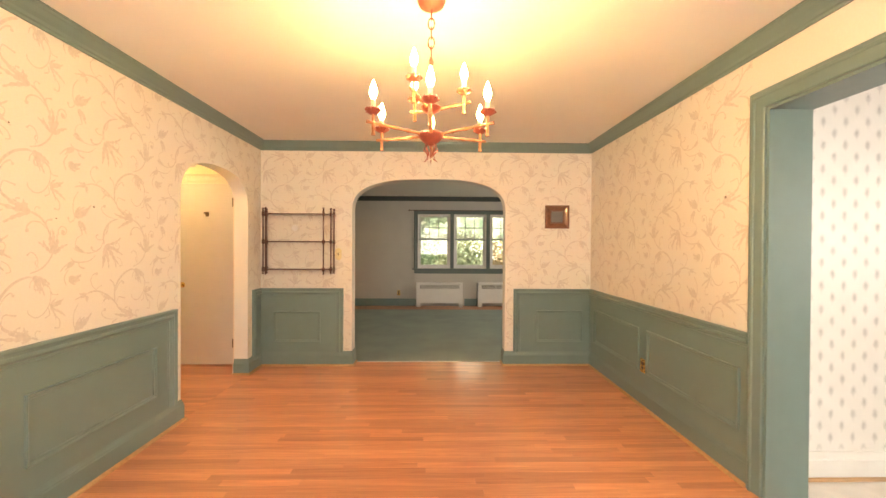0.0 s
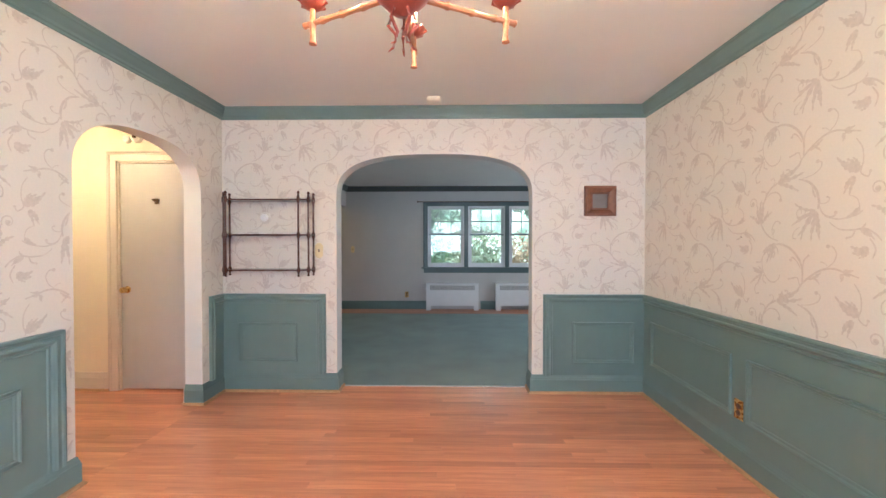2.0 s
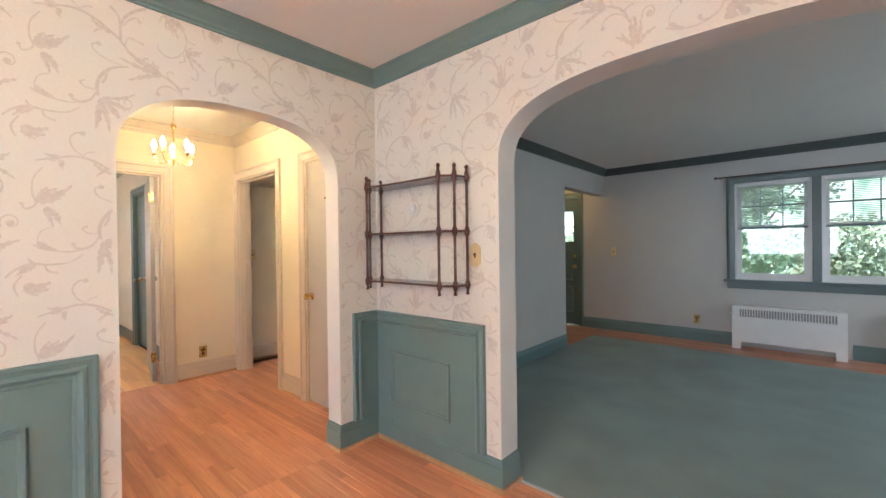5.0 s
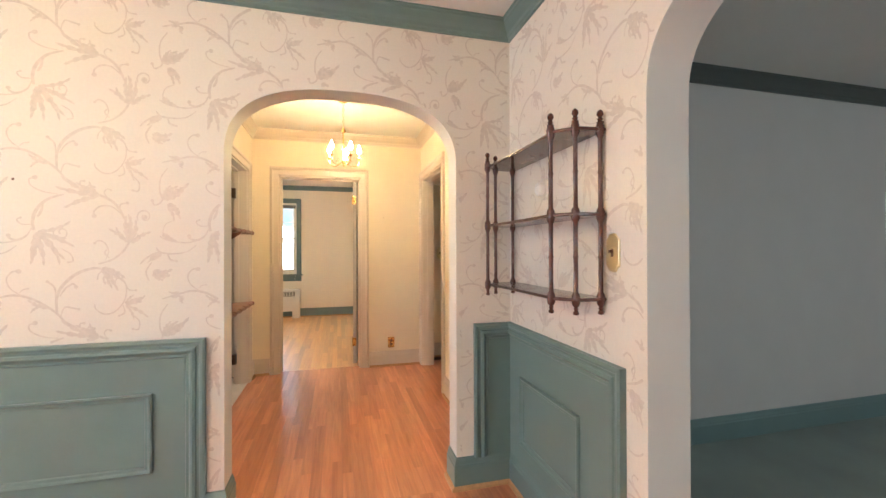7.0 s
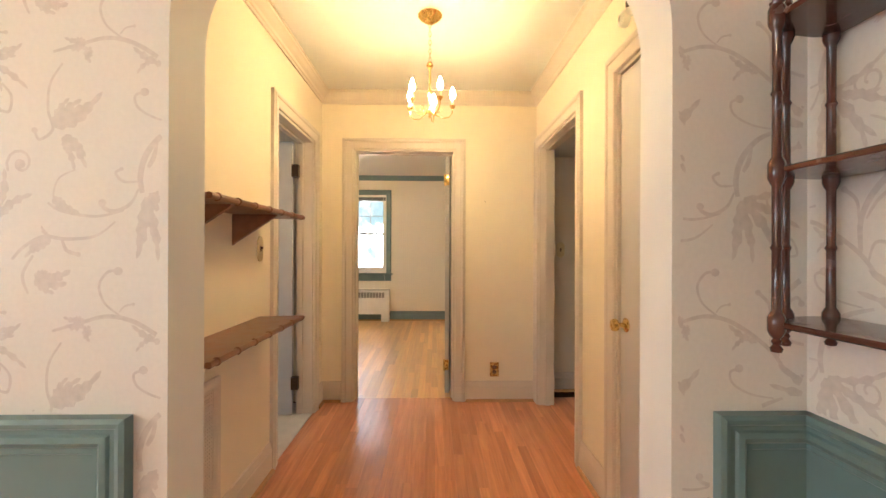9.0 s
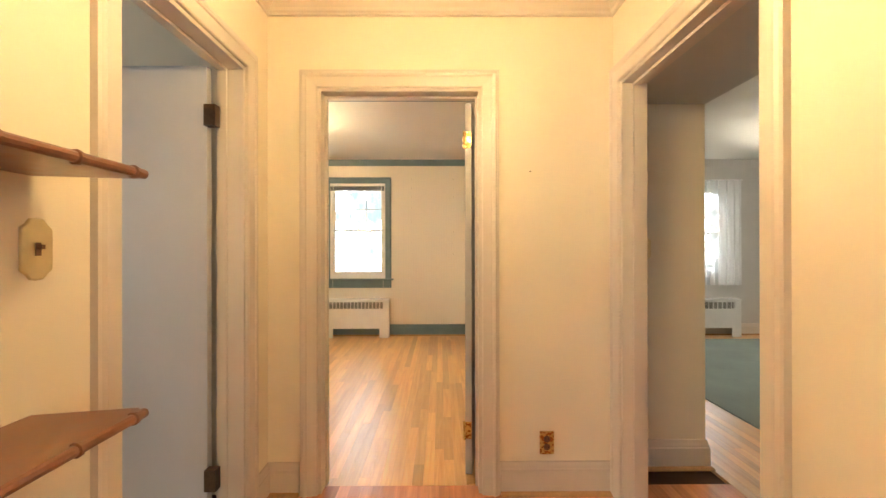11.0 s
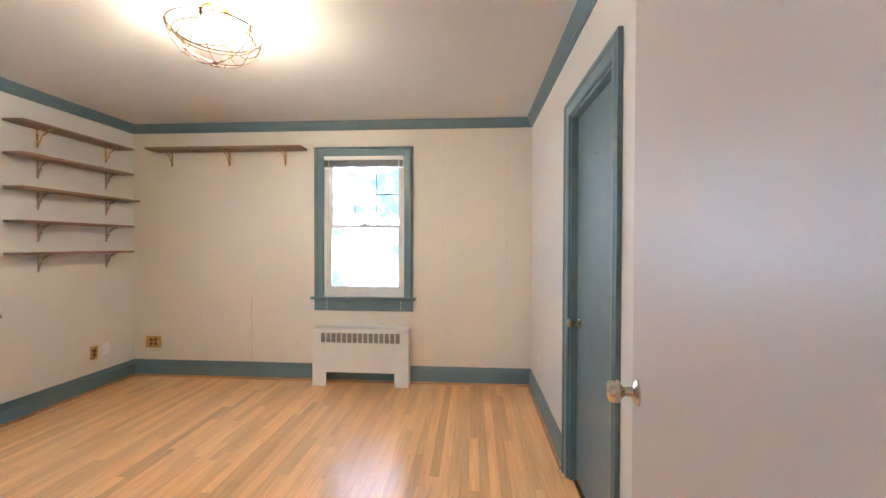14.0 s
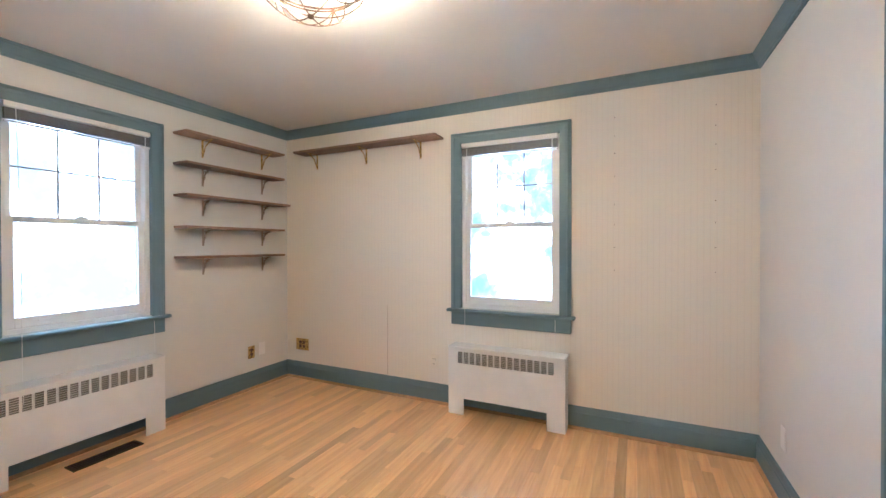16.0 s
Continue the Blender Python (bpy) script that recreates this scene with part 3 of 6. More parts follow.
casing("door_casing", "y", HY0, 1, -3.80, -3.09, 2.04, CREAMTRIM, "cream casing of the bathroom doorway")
jamb("door_jamb", "y", HY0, 3.00, -3.80, -3.09, 2.04, CREAMTRIM, 3.05)
casing("door_casing", "y", BY1, -1, -6.27, -5.57, 2.05, BLUE, "grey-blue casing of the bedroom closet")
jamb("door_jamb", "y", BY1, 4.54, -6.27, -5.57, 2.05, BLUE, 4.475)
casing("door_casing", "y", LY1, -1, -2.98, -2.13, 2.05, TEAL, "dark teal casing of the front door")


def knob(parent, x, z, material, both=True, thick=0.036):
    """Door knobs on both faces of a leaf that lies in local x and z, its faces at y = 0 and y = -thick."""
    prof = [(0.0, 0.0), (0.031, 0.0), (0.031, 0.004), (0.022, 0.009), (0.012, 0.012), (0.010, 0.028), (0.014, 0.034), (0.026, 0.042), (0.028, 0.054), (0.024, 0.064), (0.012, 0.068), (0, 0.068)]
    part("door_knob", lathe(bmesh.new(), prof, x, z, 20, "y"), material, parent, "round metal door knob", smooth=True)
    if both:
        part("door_knob", lathe(bmesh.new(), [(r, -thick - h) for r, h in prof], x, z, 20, "y"), material, parent, "round metal door knob", smooth=True)


def hinge(parent, x, y, z, material, w=0.035):
    bm = box(bmesh.new(), x - w, x + w, y - 0.0015, y + 0.0015, z - 0.045, z + 0.045)
    lathe(bm, [(0, z - 0.05), (0.007, z - 0.048), (0.007, z + 0.048), (0, z + 0.05)], x, y + 0.004, 8)
    part("hinge", bm, material, parent, "brass butt hinge")


def flush_door(m, width, height, material, label, knob_x, knob_mat, thick=0.036, both=True, knob_z=0.90):
    """A plain leaf: local x from 0 to width, y from 0 back to -thick."""
    root = thing("door", m, label, "door")
    bm = box(bmesh.new(), 0, width, -thick, 0, 0.012, height)
    part("leaf", bm, material, root, bevel=0.002)
    knob(root, knob_x, knob_z, knob_mat, both, thick)
    return root


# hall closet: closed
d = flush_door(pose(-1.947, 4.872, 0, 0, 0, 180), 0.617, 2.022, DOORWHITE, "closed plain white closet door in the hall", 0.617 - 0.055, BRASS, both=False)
hinge(d, 0.0, 0.004, 0.25, BRONZE, 0.012); hinge(d, 0.0, 0.004, 1.82, BRONZE, 0.012)
bm = box(bmesh.new(), 0.27, 0.305, 0, 0.006, 1.66, 1.71); box(bm, 0.275, 0.3, 0.006, 0.022, 1.68, 1.70); box(bm, 0.297, 0.312, 0.006, 0.03, 1.69, 1.705)
part("coat_hook", bm, BRONZE, d, "small dark metal hook")
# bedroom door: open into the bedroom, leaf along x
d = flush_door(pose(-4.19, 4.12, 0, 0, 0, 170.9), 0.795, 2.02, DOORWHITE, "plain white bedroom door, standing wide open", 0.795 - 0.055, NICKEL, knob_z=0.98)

knob_door = flush_door(pose(-5.587, 4.435, 0, 0, 0, 180), 0.666, 2.03, BLUE, "closed grey-blue closet door in the bedroom", 0.666 - 0.06, NICKEL, both=False)
bm = tube(bmesh.new(), [(0.35, 0.002, 1.765), (0.35, 0.012, 1.755), (0.33, 0.018, 1.752), (0.31, 0.012, 1.755), (0.31, 0.002, 1.765)], 0.003)
part("coat_hook", bm, NICKEL, knob_door, "small pale metal hook")
for z in (0.25, 1.82):
    bm = box(bmesh.new(), -0.004, 0.0, -0.034, 0.002, z - 0.045, z + 0.045)
    lathe(bm, [(0, z - 0.05), (0.007, z - 0.048), (0.007, z + 0.048), (0, z + 0.05)], -0.008, 0.004, 8)
    part("hinge", bm, BRASS, d, "shiny brass butt hinge")
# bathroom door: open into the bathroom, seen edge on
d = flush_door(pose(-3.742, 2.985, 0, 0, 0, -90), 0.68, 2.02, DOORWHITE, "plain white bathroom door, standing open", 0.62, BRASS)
for z in (0.25, 1.80):
    bm = box(bmesh.new(), -0.05, -0.002, -0.01, 0.03, z - 0.045, z + 0.045)
    part("hinge", bm, BRONZE, d, "dark metal hinge")
# front door
d = thing("front_door", pose(-2.14, LY1 + 0.03, 0, 0, 0, 180), "closed dark green front door with a small-paned window", "door")
bm = bmesh.new()
for b in ((0, 0.83, 0.012, 1.34), (0, 0.83, 1.86, 2.04), (0, 0.07, 1.34, 1.86), (0.76, 0.83, 1.34, 1.86)):
    box(bm, b[0], b[1], -0.045, 0, b[2], b[3])
part("leaf", bm, TEAL, d)
bm = bmesh.new()
for x in (0.07, 0.29, 0.52, 0.745):
    box(bm, x, x + 0.016, -0.03, -0.01, 1.34, 1.86)
for z in (1.34, 1.59, 1.844):
    box(bm, 0.07, 0.76, -0.03, -0.01, z, z + 0.016)
part("muntin", bm, TEAL, d)
part("pane", box(bmesh.new(), 0.07, 0.76, -0.024, -0.02, 1.34, 1.86), GLASS, d)
for x0, x1, z0, z1 in ((0.10, 0.38, 0.2, 0.62), (0.45, 0.73, 0.2, 0.62), (0.10, 0.38, 0.72, 1.22), (0.45, 0.73, 0.72, 1.22)):
    part("panel_moulding", sweep(bmesh.new(), [(x0, z0), (x1, z0), (x1, z1), (x0, z1)], PANEL, lambda x, z, h: (x, h, z), True), TEAL, d)
knob(d, 0.06, 0.95, BRASS, False)
part("deadbolt", lathe(bmesh.new(), [(0.024, 0), (0.024, 0.012), (0.012, 0.018), (0, 0.018)], 0.06, 1.12, 16, "y"), BRASS, d, "round brass lock", smooth=True)


# ---- windows ----
def double_hung(root, w, h, material, pane_cols=3, pane_rows=2):
    """Two sashes in an opening: local x from -w/2 to w/2, y = 0 at the room's wall face, z from 0 to h."""
    mid = h / 2
    bm = bmesh.new()
    for b in ((-w / 2, -w / 2 + 0.03, 0, h), (w / 2 - 0.03, w / 2, 0, h), (-w / 2 + 0.03, w / 2 - 0.03, h - 0.03, h), (-w / 2 + 0.03, w / 2 - 0.03, 0, 0.03)):
        box(bm, b[0], b[1], -0.13, -0.02, b[2], b[3])
    part("window_frame", bm, material, root)
    for name, z0, z1, y, bottom in (("lower_sash", 0.03, mid + 0.02, -0.065, 0.065), ("upper_sash", mid - 0.015, h - 0.03, -0.1, 0.035)):
        x0, x1, s = -w / 2 + 0.03, w / 2 - 0.03, 0.036
        bm = bmesh.new()
        for b in ((x0, x0 + s, z0, z1), (x1 - s, x1, z0, z1), (x0 + s, x1 - s, z0, z0 + bottom), (x0 + s, x1 - s, z1 - 0.036, z1)):
            box(bm, b[0], b[1], y, y + 0.03, b[2], b[3])
        sash = part(name, bm, material, root, bevel=0.003)
        gx0, gx1, gz0, gz1 = x0 + s, x1 - s, z0 + bottom, z1 - 0.036
        part("pane", box(bmesh.new(), gx0, gx1, y + 0.012, y + 0.016, gz0, gz1), GLASS, sash)
        if name == "upper_sash":
            bm = bmesh.new()
            for i in range(1, pane_cols):
                x = gx0 + (gx1 - gx0) * i / pane_cols
                box(bm, x - 0.006, x + 0.006, y + 0.018, y + 0.026, gz0, gz1)
            for i in range(1, pane_rows):
                z = gz0 + (gz1 - gz0) * i / pane_rows
                box(bm, gx0, gx1, y + 0.0185, y + 0.0255, z - 0.006, z + 0.006)
            part("muntin", bm, material, sash)
        else:
            for x in (-w / 4, w / 4):
                part("sash_lift", box(bmesh.new(), x - 0.03, x + 0.03, y + 0.03, y + 0.04, z0 + 0.03, z0 + 0.04), material, sash)
            bm = box(bmesh.new(), -0.03, 0.03, y, y + 0.03, z1, z1 + 0.012)
            lathe(bm, [(0.012, z1 + 0.01), (0.012, z1 + 0.02), (0, z1 + 0.02)], 0.0, y + 0.015, 10)
            part("sash_lock", bm, material, sash)


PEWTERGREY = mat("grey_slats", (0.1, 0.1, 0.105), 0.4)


def bedroom_window(name, m, label):
    root = tagged(thing(name, m, label, "window"), kind="structure")
    w, h = 0.79, 1.35
    double_hung(root, w, h, WHITE)
    P = lambda a, z, h_: (a, h_, z)
    part("window_casing", sweep(bmesh.new(), [(-w / 2, -0.02), (-w / 2, h), (w / 2, h), (w / 2, -0.02)], [(o, hh) for o, hh in CASING], P), BLUE, root, "grey-blue flat window casing")
    part("window_sill", box(bmesh.new(), -w / 2 - 0.115, w / 2 + 0.115, -0.02, 0.055, -0.028, -0.004), BLUE, root, "grey-blue window stool", bevel=0.006)
    part("apron", box(bmesh.new(), -w / 2 - 0.085, w / 2 + 0.085, 0, 0.018, -0.135, -0.028), BLUE, root, bevel=0.003)
    # blind, drawn up
    bl = thing("blind", m @ pose(0, 0.012, 0), "white metal blind drawn up to the top of the bedroom window", "window blind", "bedroom blinds")
    part("head_rail", box(bmesh.new(), -w / 2 + 0.01, w / 2 - 0.01, -0.018, 0.012, h - 0.035, h - 0.003), WHITE, bl, bevel=0.003)
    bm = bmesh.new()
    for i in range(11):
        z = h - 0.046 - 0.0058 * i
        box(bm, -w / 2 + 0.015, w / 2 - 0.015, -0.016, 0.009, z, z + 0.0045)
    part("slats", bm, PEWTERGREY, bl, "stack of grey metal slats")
    part("bottom_rail", box(bmesh.new(), -w / 2 + 0.015, w / 2 - 0.015, -0.016, 0.01, h - 0.122, h - 0.112), WHITE, bl)
    part("cord", tube(bmesh.new(), [(w / 2 - 0.06, 0.016, h - 0.03), (w / 2 - 0.062, 0.06, h - 0.8), (w / 2 - 0.06, 0.062, -0.16), (w / 2 - 0.065, 0.06, -0.38), (w / 2 - 0.05, 0.06, -0.46)], 0.0018, 5), WHITE, bl, "thin white pull cord")
    part("wand", tube(bmesh.new(), [(-w / 2 + 0.05, 0.016, h - 0.03), (-w / 2 + 0.05, 0.02, h - 0.62)], 0.003, 6), WHITE, bl)
    part("ladder_cord", tube(bmesh.new(), [(-w / 2 + 0.02, 0.058, -0.03), (-w / 2 + 0.02, 0.06, -0.26)], 0.0018, 5), WHITE, bl)
    return root


bedroom_window("window_1", on_wall(BX0, 2.805, 0.82, "+x"), "white double-hung window in a grey-blue casing over a radiator")
bedroom_window("window_2", on_wall(-6.075, BY0, 0.82, "+y"), "white double-hung window in a grey-blue casing beside wall shelves")

# triple window of the living room
WX = 1.09
root = tagged(thing("window_3", on_wall(WX, LY1, 0.84, "-y"), "triple double-hung window in a teal casing over two radiators", "window"), kind="structure")
for cx in (-0.81, 0.0, 0.81):
    unit = new("window_unit"); unit.parent = root; unit.location = (cx, 0, 0)
for unit in [c for c in root.children if c.name.startswith("window_unit")]:
    bm = bmesh.new()
    cx = unit.location.x
    w, h = 0.735, 1.21
    for b in ((-w / 2, -w / 2 + 0.02, 0, h), (w / 2 - 0.02, w / 2, 0, h), (-w / 2 + 0.02, w / 2 - 0.02, h - 0.02, h), (-w / 2 + 0.02, w / 2 - 0.02, 0, 0.02)):
        box(bm, b[0], b[1], -0.15, -0.01, b[2], b[3])
    for z0, z1, y, bot in ((0.02, 0.67, -0.07, 0.06), (0.635, 1.19, -0.11, 0.035)):
        for b in ((-0.35, -0.295, z0, z1), (0.295, 0.35, z0, z1), (-0.295, 0.295, z0, z0 + bot), (-0.295, 0.295, z1 - 0.04, z1)):
            box(bm, b[0], b[1], y, y + 0.032, b[2], b[3])
    part("sash_frame", bm, WHITE, unit)
    bm = bmesh.new()
    for x in (-0.105, 0.105):
        box(bm, x - 0.007, x + 0.007, -0.104, -0.09, 0.67, 1.155)
    box(bm, -0.315, 0.315, -0.1035, -0.0905, 0.905, 0.919)
    part("muntin", bm, TEAL, unit)
    bm = box(bmesh.new(), -0.315, 0.315, -0.058, -0.054, 0.08, 0.635)
    box(bm, -0.315, 0.315, -0.098, -0.094, 0.67, 1.155)
    part("pane", bm, GLASS, unit)
bm = bmesh.new()
for cx in (-0.405, 0.405):
    box(bm, cx - 0.04, cx + 0.04, -0.15, 0.02, 0, 1.21)
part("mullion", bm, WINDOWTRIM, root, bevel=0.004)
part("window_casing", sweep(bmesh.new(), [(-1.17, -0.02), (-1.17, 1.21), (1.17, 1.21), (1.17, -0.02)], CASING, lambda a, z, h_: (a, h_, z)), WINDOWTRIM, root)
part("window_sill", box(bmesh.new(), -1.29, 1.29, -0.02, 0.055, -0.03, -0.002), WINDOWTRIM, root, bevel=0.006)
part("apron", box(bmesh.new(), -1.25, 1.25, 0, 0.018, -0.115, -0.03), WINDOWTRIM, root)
for cx in (-0.81, 0.0, 0.81):
    bl = thing("blind", on_wall(WX + cx, LY1, 0.84, "-y"), "white slatted blind lowered over the upper half of the window", "window blind", "living room blinds")
    part("head_rail", box(bmesh.new(), -0.335, 0.335, -0.035, -0.008, 1.165, 1.19), WHITE, bl)
    bm = bmesh.new()
    for i in range(26):
        z = 1.155 - 0.0198 * i
        vs = [bm.verts.new(p) for p in ((-0.33, -0.033, z - 0.0045), (0.33, -0.033, z - 0.0045), (0.33, -0.012, z + 0.0045), (-0.33, -0.012, z + 0.0045))]
        bm.faces.new(vs)
        vs = [bm.verts.new(p) for p in ((-0.33, -0.033, z - 0.0055), (0.33, -0.033, z - 0.0055), (0.33, -0.012, z + 0.0035), (-0.33, -0.012, z + 0.0035))]
        bm.faces.new(vs)
    part("slats", bm, WHITE, bl)
    part("bottom_rail", box(bmesh.new(), -0.33, 0.33, -0.036, -0.01, 0.628, 0.65), TEAL, bl, "teal bottom rail")
rod = thing("curtain_rod", on_wall(WX, LY1, 2.13, "-y"), "dark metal curtain rod over the triple window", "curtain rod")
part("rod", tube(bmesh.new(), [(-1.36, 0.07, 0), (1.36, 0.07, 0)], 0.008), BRONZE, rod, smooth=True)
for x in (-1.36, 1.36):
    part("finial", lathe(bmesh.new(), [(0, -0.02), (0.015, -0.012), (0.018, 0), (0.015, 0.012), (0, 0.02)], x, 0.07, 10), BRONZE, rod, smooth=True)
    part("rod_bracket", box(bmesh.new(), x * 0.97 - 0.008, x * 0.97 + 0.008, 0.0, 0.072, -0.012, 0.0), BRONZE, rod)

# the kitchen window in this list is added, unseen, to light that room
for nm, m, w, h in (("window_4", on_wall(BX0, 7.625, 0.8, "+x"), 0.95, 1.3), ("window_5", on_wall(-2.8, 1.10, 0.9, "+y"), 1.0, 1.1), ("window_6_added", on_wall(5.0, 0.65, 0.9, "-x"), 1.9, 1.2), ("window_7", on_wall(0.25, DY0, 0.85, "+y"), 2.3, 1.25)):
    root = tagged(thing(nm, m, "white double-hung window with two clear panes", "window"), kind="structure")
    double_hung(root, w, h, WHITE)
    part("window_casing", sweep(bmesh.new(), [(-w / 2, 0), (-w / 2, h), (w / 2, h), (w / 2, 0)], CASING, lambda a, z, h_: (a, h_, z)), WHITE, root)

# sheer curtains of the second bedroom
SHEER = mat("sheer_curtain", (0.85, 0.85, 0.85), 0.9)
SHEER.node_tree.nodes["Principled BSDF"].inputs["Alpha"].default_value = 0.75
SHEER.node_tree.nodes["Principled BSDF"].inputs["Transmission Weight"].default_value = 0.0
cur = thing("curtain", on_wall(BX0, 7.625, 0, "+x"), "sheer white curtain hanging over the window", "curtain")
bm = bmesh.new()
cols = []
for i in range(121):
    x = -0.6 + 1.2 * i / 120
    y = 0.09 + 0.022 * math.sin(i * 0.62) + 0.008 * math.sin(i * 1.7)
    cols.append((bm.verts.new((x, y, 0.72)), bm.verts.new((x, y * 0.8 + 0.02, 2.2))))
for a, b in zip(cols, cols[1:]):
    bm.faces.new((a[0], b[0], b[1], a[1]))
part("sheer_panel", bm, SHEER, cur, smooth=True)
part("curtain_rod", tube(bmesh.new(), [(-0.62, 0.09, 2.2), (0.62, 0.09, 2.2)], 0.008), WHITE, cur)


# ---- radiators ----
def radiator_cover(m, w, h, depth, slots, label, group, material=WHITE, foot=0.13, arch_h=0.13):
    """A sheet metal cover with a slotted grille and a raised foot. Local x centred, back at y = 0."""
    root = thing("radiator_cover", m, label, "radiator cover", group)
    bm = bmesh.new()
    n = slots
    gx0, gx1, gz0, gz1 = -w / 2 + 0.075, w / 2 - 0.075, h - 0.122, h - 0.032
    step = (gx1 - gx0) / n
    rib = min(0.006, step * 0.2)
    xs = sorted({-w / 2, w / 2, -w / 2 + foot, w / 2 - foot, *[gx0 + step * i + rib for i in range(n)], *[gx0 + step * (i + 1) - rib for i in range(n)]})
    zs = [0.0, arch_h, gz0, gz1, h]
    hole = lambda x, z: (z < arch_h and abs(x) < w / 2 - foot) or (gz0 < z < gz1 and any(gx0 + step * i + rib < x < gx0 + step * (i + 1) - rib for i in range(n)))
    for i in range(len(xs) - 1):
        for j in range(4):
            if not hole((xs[i] + xs[i + 1]) / 2, (zs[j] + zs[j + 1]) / 2):
                box(bm, xs[i], xs[i + 1], depth - 0.004, depth, zs[j], zs[j + 1])
    bmesh.ops.remove_doubles(bm, verts=bm.verts, dist=0.0001)
    seen, dead = {}, []
    for f in bm.faces:
        k = tuple(round(c, 4) for c in f.calc_center_median())
        if k in seen:
            dead += [f, seen[k]]
        seen[k] = f
    bmesh.ops.delete(bm, geom=list(set(dead)), context="FACES_ONLY")
    part("front_panel", bm, material, root)
    for sx in (-w / 2, w / 2 - 0.004):
        part("side_panel", box(bmesh.new(), sx, sx + 0.004, 0.02, depth - 0.004, 0, h - 0.004), material, root)
    part("top_panel", box(bmesh.new(), -w / 2 - 0.004, w / 2 + 0.004, 0.0, depth + 0.004, h - 0.004, h + 0.006), material, root, bevel=0.003)
    bm = bmesh.new()
    for k in range(7):
        z = gz0 + 0.006 + k * (gz1 - gz0 - 0.01) / 6
        box(bm, gx0, gx1, depth - 0.012, depth - 0.005, z, z + 0.004)
    part("grille", bm, GREYWALL, root)
    bm = box(bmesh.new(), -w / 2 + 0.02, w / 2 - 0.02, 0.022, 0.03, 0.17, h - 0.01)
    for k in range(24):
        x = -w / 2 + 0.06 + k * (w - 0.12) / 23
        box(bm, x - 0.002, x + 0.002, 0.03, depth - 0.03, 0.15, 0.25)
    part("heating_element", bm, ELEMENT, root, "grey finned heating element")
    bm = tube(bmesh.new(), [(w / 2, depth / 2, h - 0.1), (w / 2 + 0.018, depth / 2, h - 0.1)], 0.006)
    lathe(bm, [(0, -0.014), (0.012, -0.01), (0.012, 0.01), (0, 0.014)], w / 2 + 0.022, depth / 2, 10)
    bmesh.ops.translate(bm, verts=bm.verts[-40:], vec=(0, 0, h - 0.1))
    part("damper_knob", bm, material, root)
    return root


radiator_cover(on_wall(BX0, 2.812, 0, "+x"), 0.905, 0.53, 0.15, 15, "white sheet metal radiator cover under the bedroom window", "bedroom radiator covers")
radiator_cover(on_wall(-6.0, BY0, 0, "+y"), 0.95, 0.53, 0.15, 15, "white sheet metal radiator cover beside the floor register", "bedroom radiator covers")
radiator_cover(on_wall(0.41, LY1, 0, "-y"), 1.02, 0.52, 0.17, 34, "white radiator cover under the triple window", "living room radiator covers", foot=0.09, arch_h=0.09)
radiator_cover(on_wall(1.77, LY1, 0, "-y"), 1.02, 0.52, 0.17, 34, "white radiator cover under the triple window", "living room radiator covers", foot=0.09, arch_h=0.09)
radiator_cover(on_wall(BX0, 7.625, 0, "+x"), 1.1, 0.52, 0.16, 15, "white radiator cover under the curtained window", "")


# ---- hanging shelf of the dining room ----
et = thing("hanging_shelf", on_wall(-1.20, DY1, 1.03, "-y"), "dark mahogany hanging shelf with turned bamboo posts and three tiers", "wall shelf")
def shelf_plan(inset=0.0):
    pts = [(-0.385, 0.004), (-0.385, 0.05), (-0.378, 0.115), (-0.315, 0.172), (-0.1, 0.17), (0.1, 0.17), (0.3, 0.182), (0.372, 0.135), (0.384, 0.05), (0.38, 0.004)]
    return pts
POSTS = [(-0.372, 0.02), (-0.36, 0.112), (-0.296, 0.172), (0.318, 0.180), (0.372, 0.115), (0.372, 0.018)]
for z in (0.050, 0.349, 0.648):
    bm = bmesh.new()
    P0 = shelf_plan()
    lo = [bm.verts.new((x, y, z)) for x, y in P0]
    hi = [bm.verts.new((x, y, z + 0.012)) for x, y in P0]
    bm.faces.new(list(reversed(lo))); bm.faces.new(hi)
    for i in range(len(P0)):
        j = (i + 1) % len(P0)
        bm.faces.new((lo[i], lo[j], hi[j], hi[i]))
    part("shelf", bm, MAHOG, et, bevel=0.003)
def post_profile():
    pr = [(0.0, 0.0), (0.009, 0.003), (0.011, 0.010), (0.006, 0.018), (0.009, 0.024), (0.006, 0.030), (0.013, 0.036), (0.018, 0.046), (0.018, 0.074), (0.014, 0.082)]
    for base in (0.082, 0.402):
        pr += [(0.0085, base + 0.005), (0.0078, base + 0.13), (0.0105, base + 0.137), (0.0078, base + 0.144), (0.0082, base + 0.265), (0.014, base + 0.272), (0.018, base + 0.282), (0.018, base + 0.312), (0.014, base + 0.32)]
    pr = [p for p in pr if p[1] < 0.725]
    pr += [(0.016, 0.728), (0.007, 0.733), (0.011, 0.740), (0.006, 0.746), (0.012, 0.756), (0.011, 0.766), (0.005, 0.774), (0.0, 0.776)]
    return pr
for x, y in POSTS:
    part("post", lathe(bmesh.new(), [(r * (0.82 if r > 0.012 else 1.0), h * 0.936) for r, h in post_profile()], x, y, 14), MAHOG, et, smooth=True)

